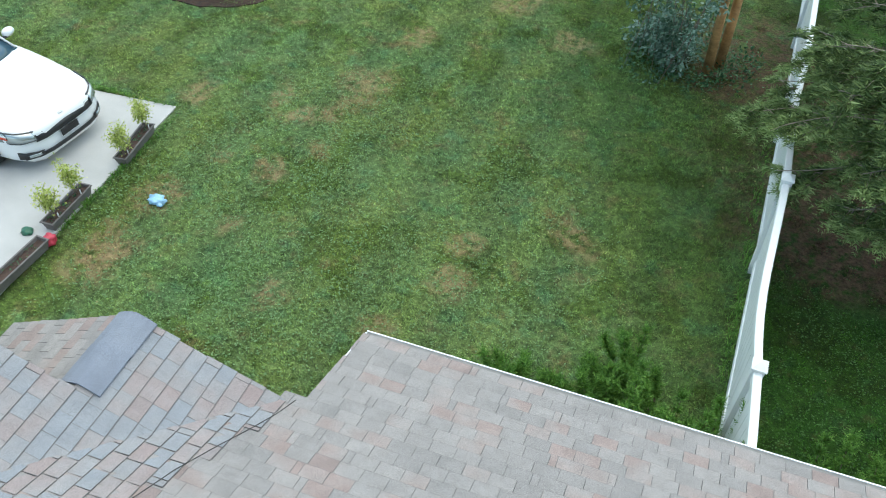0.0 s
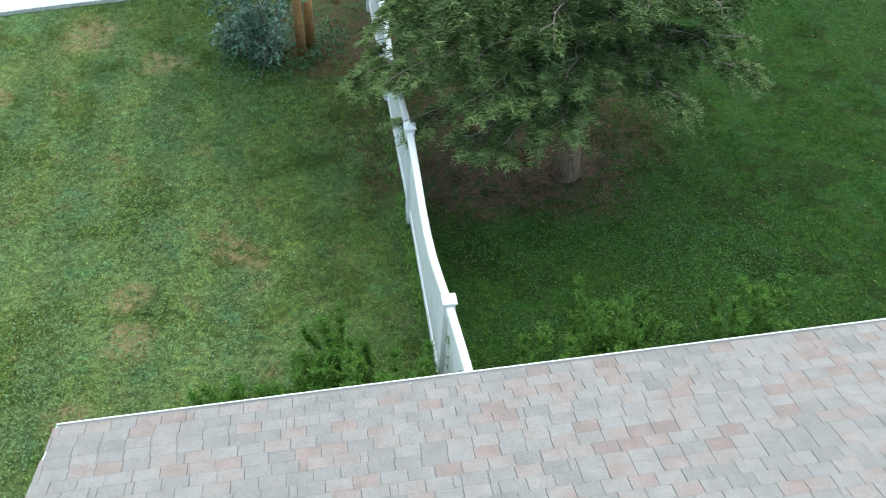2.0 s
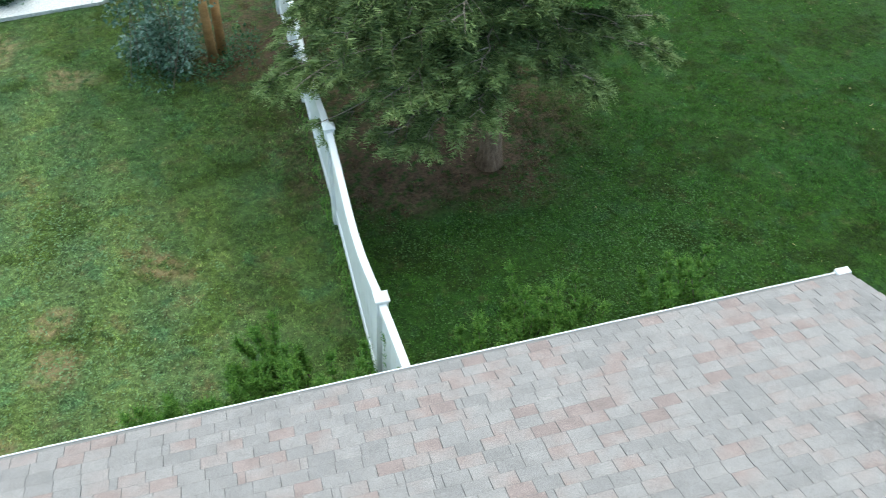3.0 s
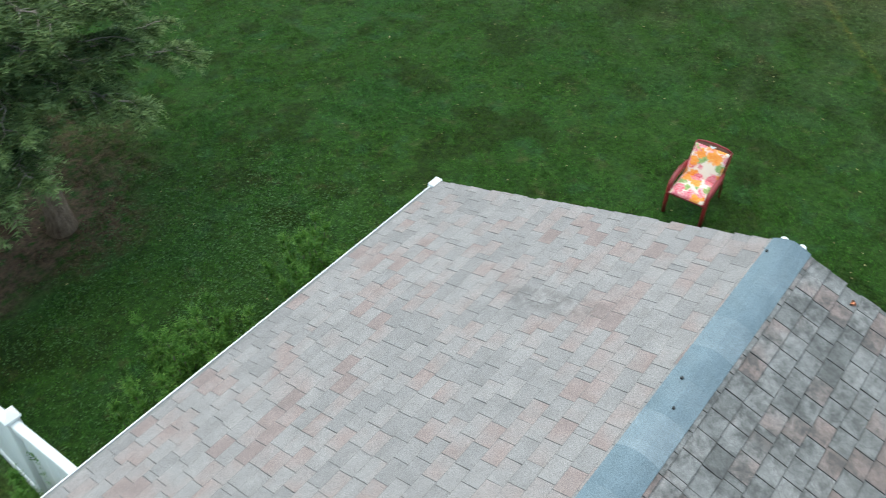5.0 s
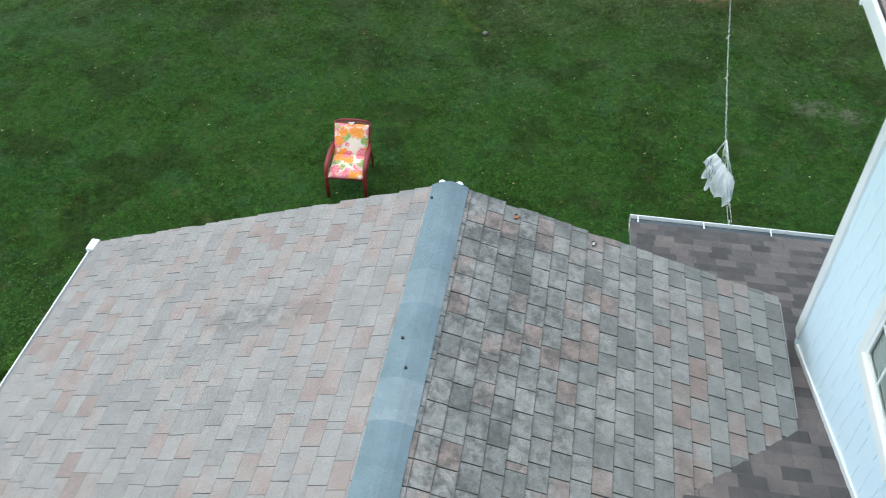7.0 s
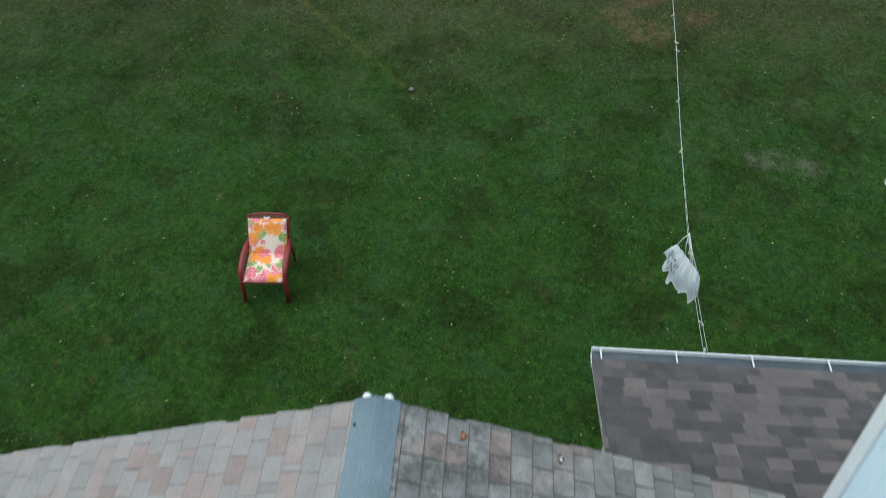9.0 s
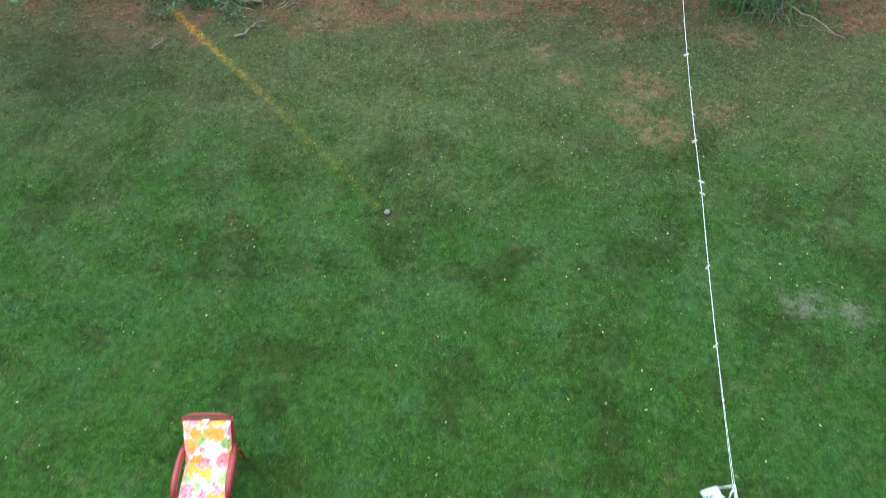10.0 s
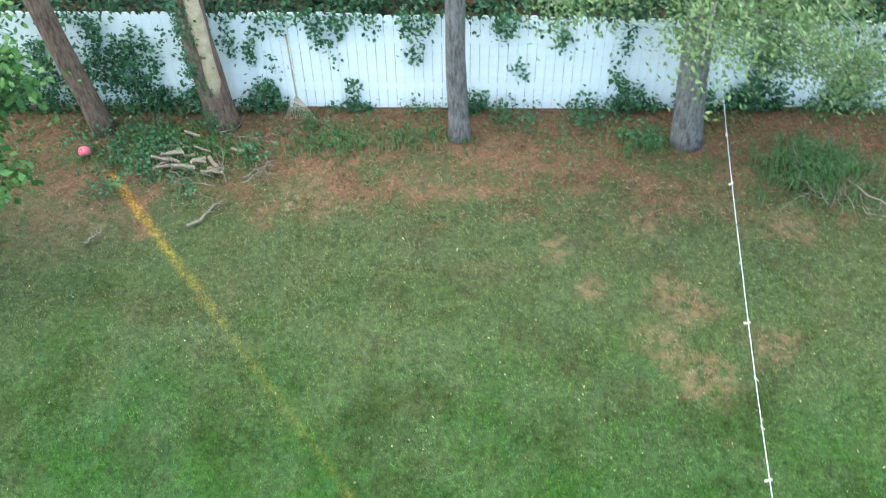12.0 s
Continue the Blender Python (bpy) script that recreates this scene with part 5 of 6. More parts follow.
# ---- lawn chair ----
def flowered():
    m, nt, bsdf = mat("flowered cushion cloth")
    co = own(nt)
    base = (0.86, 0.72, 0.60)
    warp = node(nt, "TexNoise", {"Vector": co, "Scale": 7.0, "Detail": 2.0})
    moved = node(nt, "VectorMath", [co, node(nt, "VectorMath", {0: warp.outputs[1], 3: 0.06}, operation="SCALE").outputs[0]], operation="ADD").outputs[0]
    frill = node(nt, "TexNoise", {"Vector": co, "Scale": 26.0, "Detail": 2.0})
    moved = node(nt, "VectorMath", [moved, node(nt, "VectorMath", {0: frill.outputs[1], 3: 0.085}, operation="SCALE").outputs[0]], operation="ADD").outputs[0]
    v1 = node(nt, "TexVoronoi", {"Vector": moved, "Scale": 7.4})
    v2 = node(nt, "TexVoronoi", {"Vector": node(nt, "VectorMath", [moved, (3.3, 1.7, 0.4)], operation="ADD").outputs[0], "Scale": 8.0})
    pick = node(nt, "SeparateColor", [v1.outputs["Color"]]).outputs[0]
    wash = noise_of(nt, co, 40, 3)
    warm = ramp(nt, wash, [(0.3, (0.88, 0.22, 0.02)), (0.7, (0.93, 0.42, 0.11))])
    rose = ramp(nt, wash, [(0.3, (0.68, 0.06, 0.12)), (0.7, (0.90, 0.40, 0.42))])
    bloom = mix(nt, span(nt, pick, 0.50, 0.53), warm, rose)
    leaf = span(nt, v2.outputs["Distance"], 0.56, 0.42)
    tone = node(nt, "SeparateColor", [v2.outputs["Color"]]).outputs[1]
    col = mix(nt, calc(nt, "MULTIPLY", leaf, span(nt, tone, 0.42, 0.47)), base, ramp(nt, wash, [(0.3, (0.16, 0.30, 0.10)), (0.7, (0.42, 0.50, 0.18))]))
    col = mix(nt, calc(nt, "MULTIPLY", leaf, span(nt, tone, 0.38, 0.32)), col, (0.86, 0.45, 0.46))
    col = mix(nt, span(nt, v1.outputs["Distance"], 0.68, 0.52), col, bloom)
    col = mix(nt, calc(nt, "MULTIPLY", span(nt, v1.outputs["Distance"], 0.14, 0.07), 0.7), col, (0.55, 0.30, 0.04))
    nt.links.new(col, bsdf.inputs["Base Color"])
    bsdf.inputs["Roughness"].default_value = 0.9
    bumped(nt, bsdf, noise_of(nt, co, 240, 2), 0.25, 0.003)
    return m


def lawn_chair(at, turn):
    red = worn("dark red painted steel", (0.17, 0.012, 0.014), (0.27, 0.026, 0.028), 8, 70, 0.35, 0.1)
    strap = worn("brown sling cloth", (0.11, 0.05, 0.035), (0.20, 0.10, 0.07), 9, 90, 0.8, 0.2)
    cloth = flowered()
    chair = thing("lawn_chair", "dark red metal lawn chair with orange and pink flowered cushions", "chair", at)
    chair.rotation_euler = (0, 0, turn)

    def pad(name, m, size):
        bm = bmesh.new()
        bmesh.ops.create_grid(bm, x_segments=14, y_segments=14, size=0.5)
        top = list(bm.verts)
        low = {v: bm.verts.new(v.co) for v in top}
        for f in list(bm.faces):
            bm.faces.new([low[v] for v in reversed(f.verts)])
        edge = [e for e in bm.edges if len(e.link_faces) == 1 and e.verts[0] in low]
        for e in edge:
            a, b = e.verts
            bm.faces.new((a, low[a], low[b], b))
        for v in top:
            x, y = v.co.x * 2, v.co.y * 2
            fat = (max(1 - abs(x) ** 3.5, 0) * max(1 - abs(y) ** 3.5, 0)) ** 0.5
            tuft = 0.22 * math.exp(-((abs(x) - 0.5) ** 2 + (abs(y) - 0.5) ** 2) * 18)
            h = size[2] * (0.18 + 0.82 * fat - tuft)
            low[v].co = Vector((v.co.x * size[0], v.co.y * size[1], -h * 0.4))
            v.co = Vector((v.co.x * size[0], v.co.y * size[1], h * 0.6))
        bmesh.ops.recalc_face_normals(bm, faces=bm.faces)
        bmesh.ops.transform(bm, matrix=m, verts=bm.verts)
        return local(name, bm, cloth, chair, "flowered cushion", True)

    pad("seat_cushion", pose(-0.225, 0, 0.365, 0, 4, 0), (0.47, 0.465, 0.10))
    pad("back_cushion", pose(-0.535, 0, 0.565, 0, 57, 0), (0.45, 0.465, 0.09))
    for s in (-1, 1):
        y = 0.262 * s
        bm = bmesh.new()
        pts = [(0.0, y, 0.0), (-0.01, y, 0.25), (-0.03, y, 0.41), (-0.09, y, 0.475), (-0.2, y, 0.50), (-0.36, y, 0.505), (-0.47, y * 0.98, 0.50), (-0.55, y * 0.94, 0.505)]
        tube(bm, pts, [0.028, 0.028, 0.029, 0.034, 0.036, 0.036, 0.032, 0.024], 8)
        local("arm", bm, red, chair, smooth=True)
        bm = tubed([(-0.70, y * 0.9, 0.0), (-0.68, y * 0.9, 0.12), (-0.62, y * 0.93, 0.30), (-0.54, y * 0.95, 0.42)], 0.016, 8)
        local("rear_leg", bm, red, chair, smooth=True)
        bm = tubed([(0.0, y * 0.93, 0.33), (-0.28, y * 0.93, 0.315), (-0.46, y * 0.93, 0.34), (-0.53, y * 0.93, 0.46), (-0.68, y * 0.93, 0.71), (-0.705, y * 0.92, 0.755)], 0.014, 8)
        local("side_rail", bm, red, chair, smooth=True)
    local("top_rail", tubed([(-0.705, -0.235, 0.755), (-0.718, -0.15, 0.775), (-0.722, 0, 0.782), (-0.718, 0.15, 0.775), (-0.705, 0.235, 0.755)], 0.014, 8), red, chair, smooth=True)
    local("front_rail", tubed([(-0.0, -0.27, 0.33), (-0.0, 0.27, 0.33)], 0.014, 8), red, chair, smooth=True)
    local("headrest", boxed((0, -0.235, 0), (0.13, 0.225, 0.006), pose(-0.716, 0, 0.772, 0, 60, 0)), strap, chair, "brown sling band")
    local("sling", boxed((0, -0.24, 0), (0.46, 0.24, 0.008), pose(-0.47, 0, 0.325)), strap, chair)
    local("tie", tubed([(-0.66, 0.0, 0.765), (-0.65, 0.03, 0.785), (-0.625, 0.0, 0.765), (-0.65, -0.035, 0.78), (-0.66, 0.0, 0.765)], 0.010, 5), white_paint, chair, "white bow tie")
    return chair


lawn_chair((6.25, 3.19, 0.0), radians(180 + 3))


# ---- car ----
def parked_car(at, turn, size):
    paint, nt, bsdf = mat("white car paint")
    bsdf.inputs["Base Color"].default_value = (0.80, 0.81, 0.82, 1)
    bsdf.inputs["Roughness"].default_value = 0.28
    bsdf.inputs["Coat Weight"].default_value = 0.6
    black = worn("black plastic", (0.012, 0.012, 0.013), (0.03, 0.03, 0.032), 10, 90, 0.45, 0.05)
    rubber = worn("tyre rubber", (0.015, 0.015, 0.015), (0.035, 0.035, 0.035), 10, 80, 0.9, 0.2)
    alloy = worn("alloy", (0.40, 0.41, 0.42), (0.55, 0.56, 0.57), 10, 80, 0.3, 0.0, 0.9)
    glass, nt, g = mat("tinted car glass")
    g.inputs["Base Color"].default_value = (0.05, 0.10, 0.14, 1)
    g.inputs["Roughness"].default_value = 0.04
    g.inputs["Specular IOR Level"].default_value = 0.8
    lamp, nt, g = mat("lamp lens")
    g.inputs["Base Color"].default_value = (0.42, 0.47, 0.48, 1)
    g.inputs["Roughness"].default_value = 0.12
    g.inputs["Metallic"].default_value = 0.6
    amber = worn("red amber lens", (0.45, 0.05, 0.03), (0.62, 0.10, 0.05), 12, 60, 0.2, 0.0)
    car = thing("car", "white sedan parked on the concrete pad", "car", at)
    car.rotation_euler, car.scale = (0, 0, turn), (size,) * 3

    rows = [(0.0, 0.42, 0.22, 0.60, 0.665), (-0.06, 0.62, 0.18, 0.655, 0.735), (-0.16, 0.77, 0.18, 0.70, 0.79), (-0.36, 0.86, 0.18, 0.745, 0.845), (-0.7, 0.905, 0.18, 0.79, 0.90), (-1.15, 0.92, 0.18, 0.84, 0.95), (-1.55, 0.92, 0.18, 0.88, 0.985),
            (-2.5, 0.92, 0.18, 0.92, 0.99), (-3.6, 0.915, 0.18, 0.94, 1.02), (-4.3, 0.89, 0.2, 0.95, 1.06), (-4.68, 0.80, 0.26, 0.90, 1.02), (-4.8, 0.62, 0.34, 0.80, 0.92)]
    bm = bmesh.new()
    rings = []
    for x, hw, zb, zs, zt in rows:
        half = [(hw * 0.86, zb), (hw * 0.985, zb + 0.10), (hw, (zb + zs) / 2), (hw * 0.99, zs - 0.03), (hw * 0.93, zs + (zt - zs) * 0.45), (hw * 0.72, zs + (zt - zs) * 0.85), (hw * 0.36, zt - 0.004), (0, zt)]
        ring = [(x, y, z) for y, z in half] + [(x, -y, z) for y, z in half[-2::-1]]
        rings.append([bm.verts.new(p) for p in ring])
    for a, b in zip(rings, rings[1:]):
        for k in range(len(a) - 1):
            bm.faces.new((a[k], b[k], b[k + 1], a[k + 1]))
        bm.faces.new((a[-1], b[-1], b[0], a[0]))
    bm.faces.new(rings[0])
    bm.faces.new(rings[-1][::-1])
    bmesh.ops.subdivide_edges(bm, edges=bm.edges, cuts=1, use_grid_fill=True, smooth=0.6)
    bmesh.ops.recalc_face_normals(bm, faces=bm.faces)
    local("body", bm, paint, car, smooth=True)

    def sheet(name, grid, material, thick=0.012, label=""):
        bm = bmesh.new()
        vs = [[bm.verts.new(p) for p in r] for r in grid]
        for a, b in zip(vs, vs[1:]):
            for k in range(len(a) - 1):
                bm.faces.new((a[k], a[k + 1], b[k + 1], b[k]))
        bmesh.ops.recalc_face_normals(bm, faces=bm.faces)
        bmesh.ops.solidify(bm, geom=bm.faces[:], thickness=thick)
        return local(name, bm, material, car, label, True)

    ys = [-1, -0.7, -0.35, 0, 0.35, 0.7, 1]
    sheet("windshield", [[(-1.58 + (-0.16 - 0.05 * f) * abs(q) ** 2 - 0.72 * f, q * (0.80 - 0.2 * f), 0.985 + 0.44 * f - 0.03 * abs(q) ** 2) for q in ys] for f in (0, 0.33, 0.66, 1)], glass)
    sheet("roof", [[(-2.38 - 1.0 * f - 0.05 * abs(q) ** 2, q * 0.62, 1.43 + 0.03 * math.sin(math.pi * f) - 0.035 * abs(q) ** 2) for q in ys] for f in (0, 0.33, 0.66, 1)], paint, 0.03)
    sheet("rear_window", [[(-3.34 - 0.85 * f, q * (0.62 + 0.14 * f), 1.43 - 0.40 * f - 0.035 * abs(q) ** 2) for q in ys] for f in (0, 0.33, 0.66, 1)], glass)
    for s in (-1, 1):
        sheet("side_window", [[(x, s * (0.82 - 0.17 * f), z0 + f * (z1 - z0)) for x, z0, z1 in ((-1.88, 0.97, 1.0), (-2.4, 0.97, 1.40), (-2.9, 0.98, 1.43), (-3.5, 1.0, 1.36), (-4.1, 1.04, 1.06))] for f in (0, 0.5, 1)], glass)
        sheet("pillar", [[(-1.80 - 0.62 * f, s * (0.815 - 0.18 * f), 0.965 + 0.44 * f), (-1.74 - 0.62 * f, s * (0.78 - 0.18 * f), 0.99 + 0.44 * f)] for f in (0, 0.5, 1)], paint, 0.03)

    def nose(y):
        return float(np.interp(abs(y), [0, 0.42, 0.62, 0.77, 0.86, 0.905], [0.015, 0.0, -0.06, -0.16, -0.36, -0.7]))

    def band(name, y0, y1, z0, z1, out, material, label="", tilt=0.0, n=9):
        grid = []
        for i in range(3):
            f = i / 2
            grid.append([(nose(y) + out - tilt * f, y, (z0(y) if callable(z0) else z0) * (1 - f) + (z1(y) if callable(z1) else z1) * f) for y in np.linspace(y0, y1, n)])
        return sheet(name, grid, material, 0.01, label)

    grille = band("grille", -0.58, 0.58, 0.555, 0.665, 0.03, black, "black grille", 0.05)
    band("lower_intake", -0.78, 0.78, 0.285, 0.35, 0.026, black, "black lower intake")
    for s in (-1, 1):
        band("headlight_surround", s * 0.54, s * 0.895, 0.585, lambda y: 0.715 + 0.20 * (abs(y) - 0.5), 0.026, black, "black headlight surround", 0.065, 7)
        band("headlight", s * 0.57, s * 0.88, 0.605, lambda y: 0.695 + 0.20 * (abs(y) - 0.5), 0.036, lamp, "clear headlight", 0.06, 7)
        band("indicator", s * 0.85, s * 0.89, 0.66, 0.70, 0.034, amber, "red amber indicator", 0.05, 4)
        band("fog_light_recess", s * 0.52, s * 0.82, 0.30, lambda y: 0.38 + 0.14 * (abs(y) - 0.5), 0.03, black, "black fog light recess", 0.0, 6)
        band("fog_light", s * 0.58, s * 0.74, 0.32, 0.37, 0.042, lamp, "clear fog light", 0.0, 5)
        bm = bmesh.new()
        bmesh.ops.create_uvsphere(bm, u_segments=14, v_segments=8, radius=1, matrix=Matrix.Translation((-2.12, s * 0.98, 1.05)) @ Matrix.Diagonal((0.08, 0.12, 0.075, 1)))
        local("mirror", bm, paint, car, "white wing mirror", True)
        local("mirror_stalk", boxed((-2.14, min(s * 0.82, s * 0.94), 0.98), (-2.08, max(s * 0.82, s * 0.94), 1.02), None, 0.008), black, car)
        for x in (-0.95, -3.75):
            wheel = bmesh.new()
            prof = [(0.20, -0.10), (0.30, -0.11), (0.325, -0.08), (0.325, 0.08), (0.30, 0.11), (0.20, 0.10)]
            ring = [[wheel.verts.new((x + r * math.cos(a), s * 0.82 + w, 0.325 + r * math.sin(a))) for r, w in prof] for a in np.linspace(0, 2 * math.pi, 25)[:-1]]
            for i in range(24):
                for k in range(5):
                    wheel.faces.new((ring[i][k], ring[(i + 1) % 24][k], ring[(i + 1) % 24][k + 1], ring[i][k + 1]))
            tyre = local("wheel", wheel, rubber, car, "black tyre on alloy rim", True)
            rim = bmesh.new()
            bmesh.ops.create_cone(rim, cap_ends=True, segments=20, radius1=0.06, radius2=0.05, depth=0.03, matrix=pose(x, s * 0.92, 0.325, 90))
            for k in range(5):
                box(rim, (-0.02, -0.012, 0.03), (0.02, 0.012, 0.205), Matrix.Translation((x, s * 0.905, 0.325)) @ Matrix.Rotation(k * 2 * math.pi / 5, 4, "Y"))
            local("rim", rim, alloy, tyre, "alloy rim")
            arch = tubed([(x + 0.37 * math.cos(a), s * 0.905, 0.325 + 0.37 * math.sin(a)) for a in np.linspace(0, math.pi, 13)], 0.02, 6)
            local("wheel_arch", arch, black, car)
    local("plate", boxed((0.035, -0.17, 0.425), (0.05, 0.17, 0.54), None, 0.004), black, car, "plain dark front plate")
    em = bmesh.new()
    bmesh.ops.create_uvsphere(em, u_segments=14, v_segments=6, radius=1, matrix=Matrix.Translation((-0.07, 0, 0.735)) @ Matrix.Diagonal((0.03, 0.055, 0.014, 1)))
    local("emblem", em, alloy, car, "small oval badge", True)
    return car


parked_car((-11.14, 7.78, 0.012), radians(-7), 0.94)


# ---- planters on the pad ----
def planter(at, turn, length, shrubs, seed):
    grey = worn("grey brown plastic trough", (0.10, 0.09, 0.085), (0.19, 0.175, 0.165), 8, 60, 0.7, 0.15)
    soil = worn("potting soil", (0.02, 0.013, 0.01), (0.10, 0.06, 0.045), 20, 70, 0.95, 0.8, depth=0.02)
    rng, rr = np.random.default_rng(seed), random.Random(seed)
    p = thing("planter", "long grey trough planter with small yellow green shrubs" if shrubs else "long grey trough planter filled with bare soil", "planter", at, "trough planters on the pad")
    p.rotation_euler = (0, 0, turn)
    h, w, l = 0.14, 0.095, length / 2
    bm = bmesh.new()
    lay = [(l - 0.03, w - 0.025, 0), (l, w, h), (l + 0.012, w + 0.012, h), (l + 0.012, w + 0.012, h + 0.015), (l - 0.012, w - 0.012, h + 0.015), (l - 0.02, w - 0.018, h - 0.04)]
    vs = [[bm.verts.new((sx * a, sy * b, z)) for sx, sy in ((1, 1), (-1, 1), (-1, -1), (1, -1))] for a, b, z in lay]
    for a, b in zip(vs, vs[1:]):
        for k in range(4):
            bm.faces.new((a[k], a[(k + 1) % 4], b[(k + 1) % 4], b[k]))
    bm.faces.new(vs[0][::-1])
    bmesh.ops.recalc_face_normals(bm, faces=bm.faces)
    local("trough", bm, grey, p)
    bm = bmesh.new()
    bmesh.ops.create_grid(bm, x_segments=20, y_segments=6, size=0.5)
    for v in bm.verts:
        v.co = Vector((v.co.x * 2 * (l - 0.016), v.co.y * 2 * (w - 0.014), h - 0.03 + rr.gauss(0, 0.008)))
    local("soil", bm, soil, p, smooth=True)
    for off in shrubs:
        cs = []
        for _ in range(8):
            c = curve((off, 0, h - 0.03), (rr.gauss(0, 0.16), rr.gauss(0, 0.16), 1), rr.uniform(0.36, 0.56), 0.05, 5)
            local("stem", tubed(c, [0.006, 0.005, 0.004, 0.003, 0.003, 0.002], 4), twig_mat, p)
            cs += [q for q in c[3:] for _ in range(6)]
        v, f = leaves(rng, cs, None, 0.045, 6, 0.045, 0.1, 0.45)
        raw("shrub", v, f, yellowleaf_mat, p)
        local("plant_tag", boxed((off + 0.03, -0.05, h - 0.03), (off + 0.05, -0.048, h + 0.06)), white_paint, p, "white plant tag")
    bits = [(rr.uniform(-l + 0.05, l - 0.05), rr.uniform(-0.06, 0.06), h - 0.01) for _ in range(14)]
    v, f = leaves(rng, bits, None, 0.035, 5, 0.02, -0.2, 0.5)
    tagged(raw("seedlings", v, f, ivy_mat, p), kind="stuff")
    return p


planter((-10.33, 8.14, 0.012), radians(97), 0.88, (-0.32, 0.32), 71)
planter((-10.37, 6.62, 0.012), radians(92), 0.86, (-0.28, 0.22), 72)
planter((-10.24, 5.42, 0.012), radians(88), 1.05, (), 73)


def crumple(name, label, category, at, scale, material, seed, rough=0.55):
    """A small crumpled thing of soft plastic."""
    bm = bmesh.new()
    bmesh.ops.create_icosphere(bm, subdivisions=3, radius=1)
    for v in bm.verts:
        v.co *= 1 + rough * noise.noise(v.co * 2.3 + Vector((seed, 0, 0)))
        v.co = Vector((v.co.x * scale[0], v.co.y * scale[1], max(v.co.z, -0.35) * scale[2] + 0.35 * scale[2]))
    ob = local(name, bm, material, None, smooth=True)
    ob.location = at
    return tagged(ob, label, category)


crumple("pot", "small red plastic pot by the trough planter", "pot", (-10.22, 6.03, 0.012), (0.09, 0.09, 0.09), worn("red plastic", (0.42, 0.03, 0.06), (0.62, 0.07, 0.11), 10, 60, 0.4, 0.1), 2)
crumple("pot", "small dark green pot by the trough planter", "pot", (-10.62, 6.06, 0.012), (0.08, 0.07, 0.06), worn("green plastic", (0.02, 0.10, 0.06), (0.04, 0.17, 0.10), 10, 60, 0.4, 0.1), 3)
crumple("plastic_bag", "pale blue plastic scrap lying on the lawn", "litter", (-9.35, 7.24, 0.01), (0.13, 0.10, 0.05), worn("blue plastic", (0.18, 0.42, 0.66), (0.40, 0.62, 0.80), 12, 60, 0.35, 0.1), 4)
crumple("ball", "pink toy ball on reddish needle litter", "ball", (16.70, 7.09, 0.02), (0.095, 0.095, 0.095), worn("pink vinyl", (0.72, 0.06, 0.12), (0.85, 0.22, 0.28), 14, 60, 0.4, 0.05), 9, 0.04)
crumple("stone", "pale grey stone in the lawn", "stone", (10.83, 1.90, -0.015), (0.045, 0.04, 0.025), worn("pale stone", (0.14, 0.125, 0.12), (0.24, 0.215, 0.21), 14, 70, 0.85, 0.4), 5)


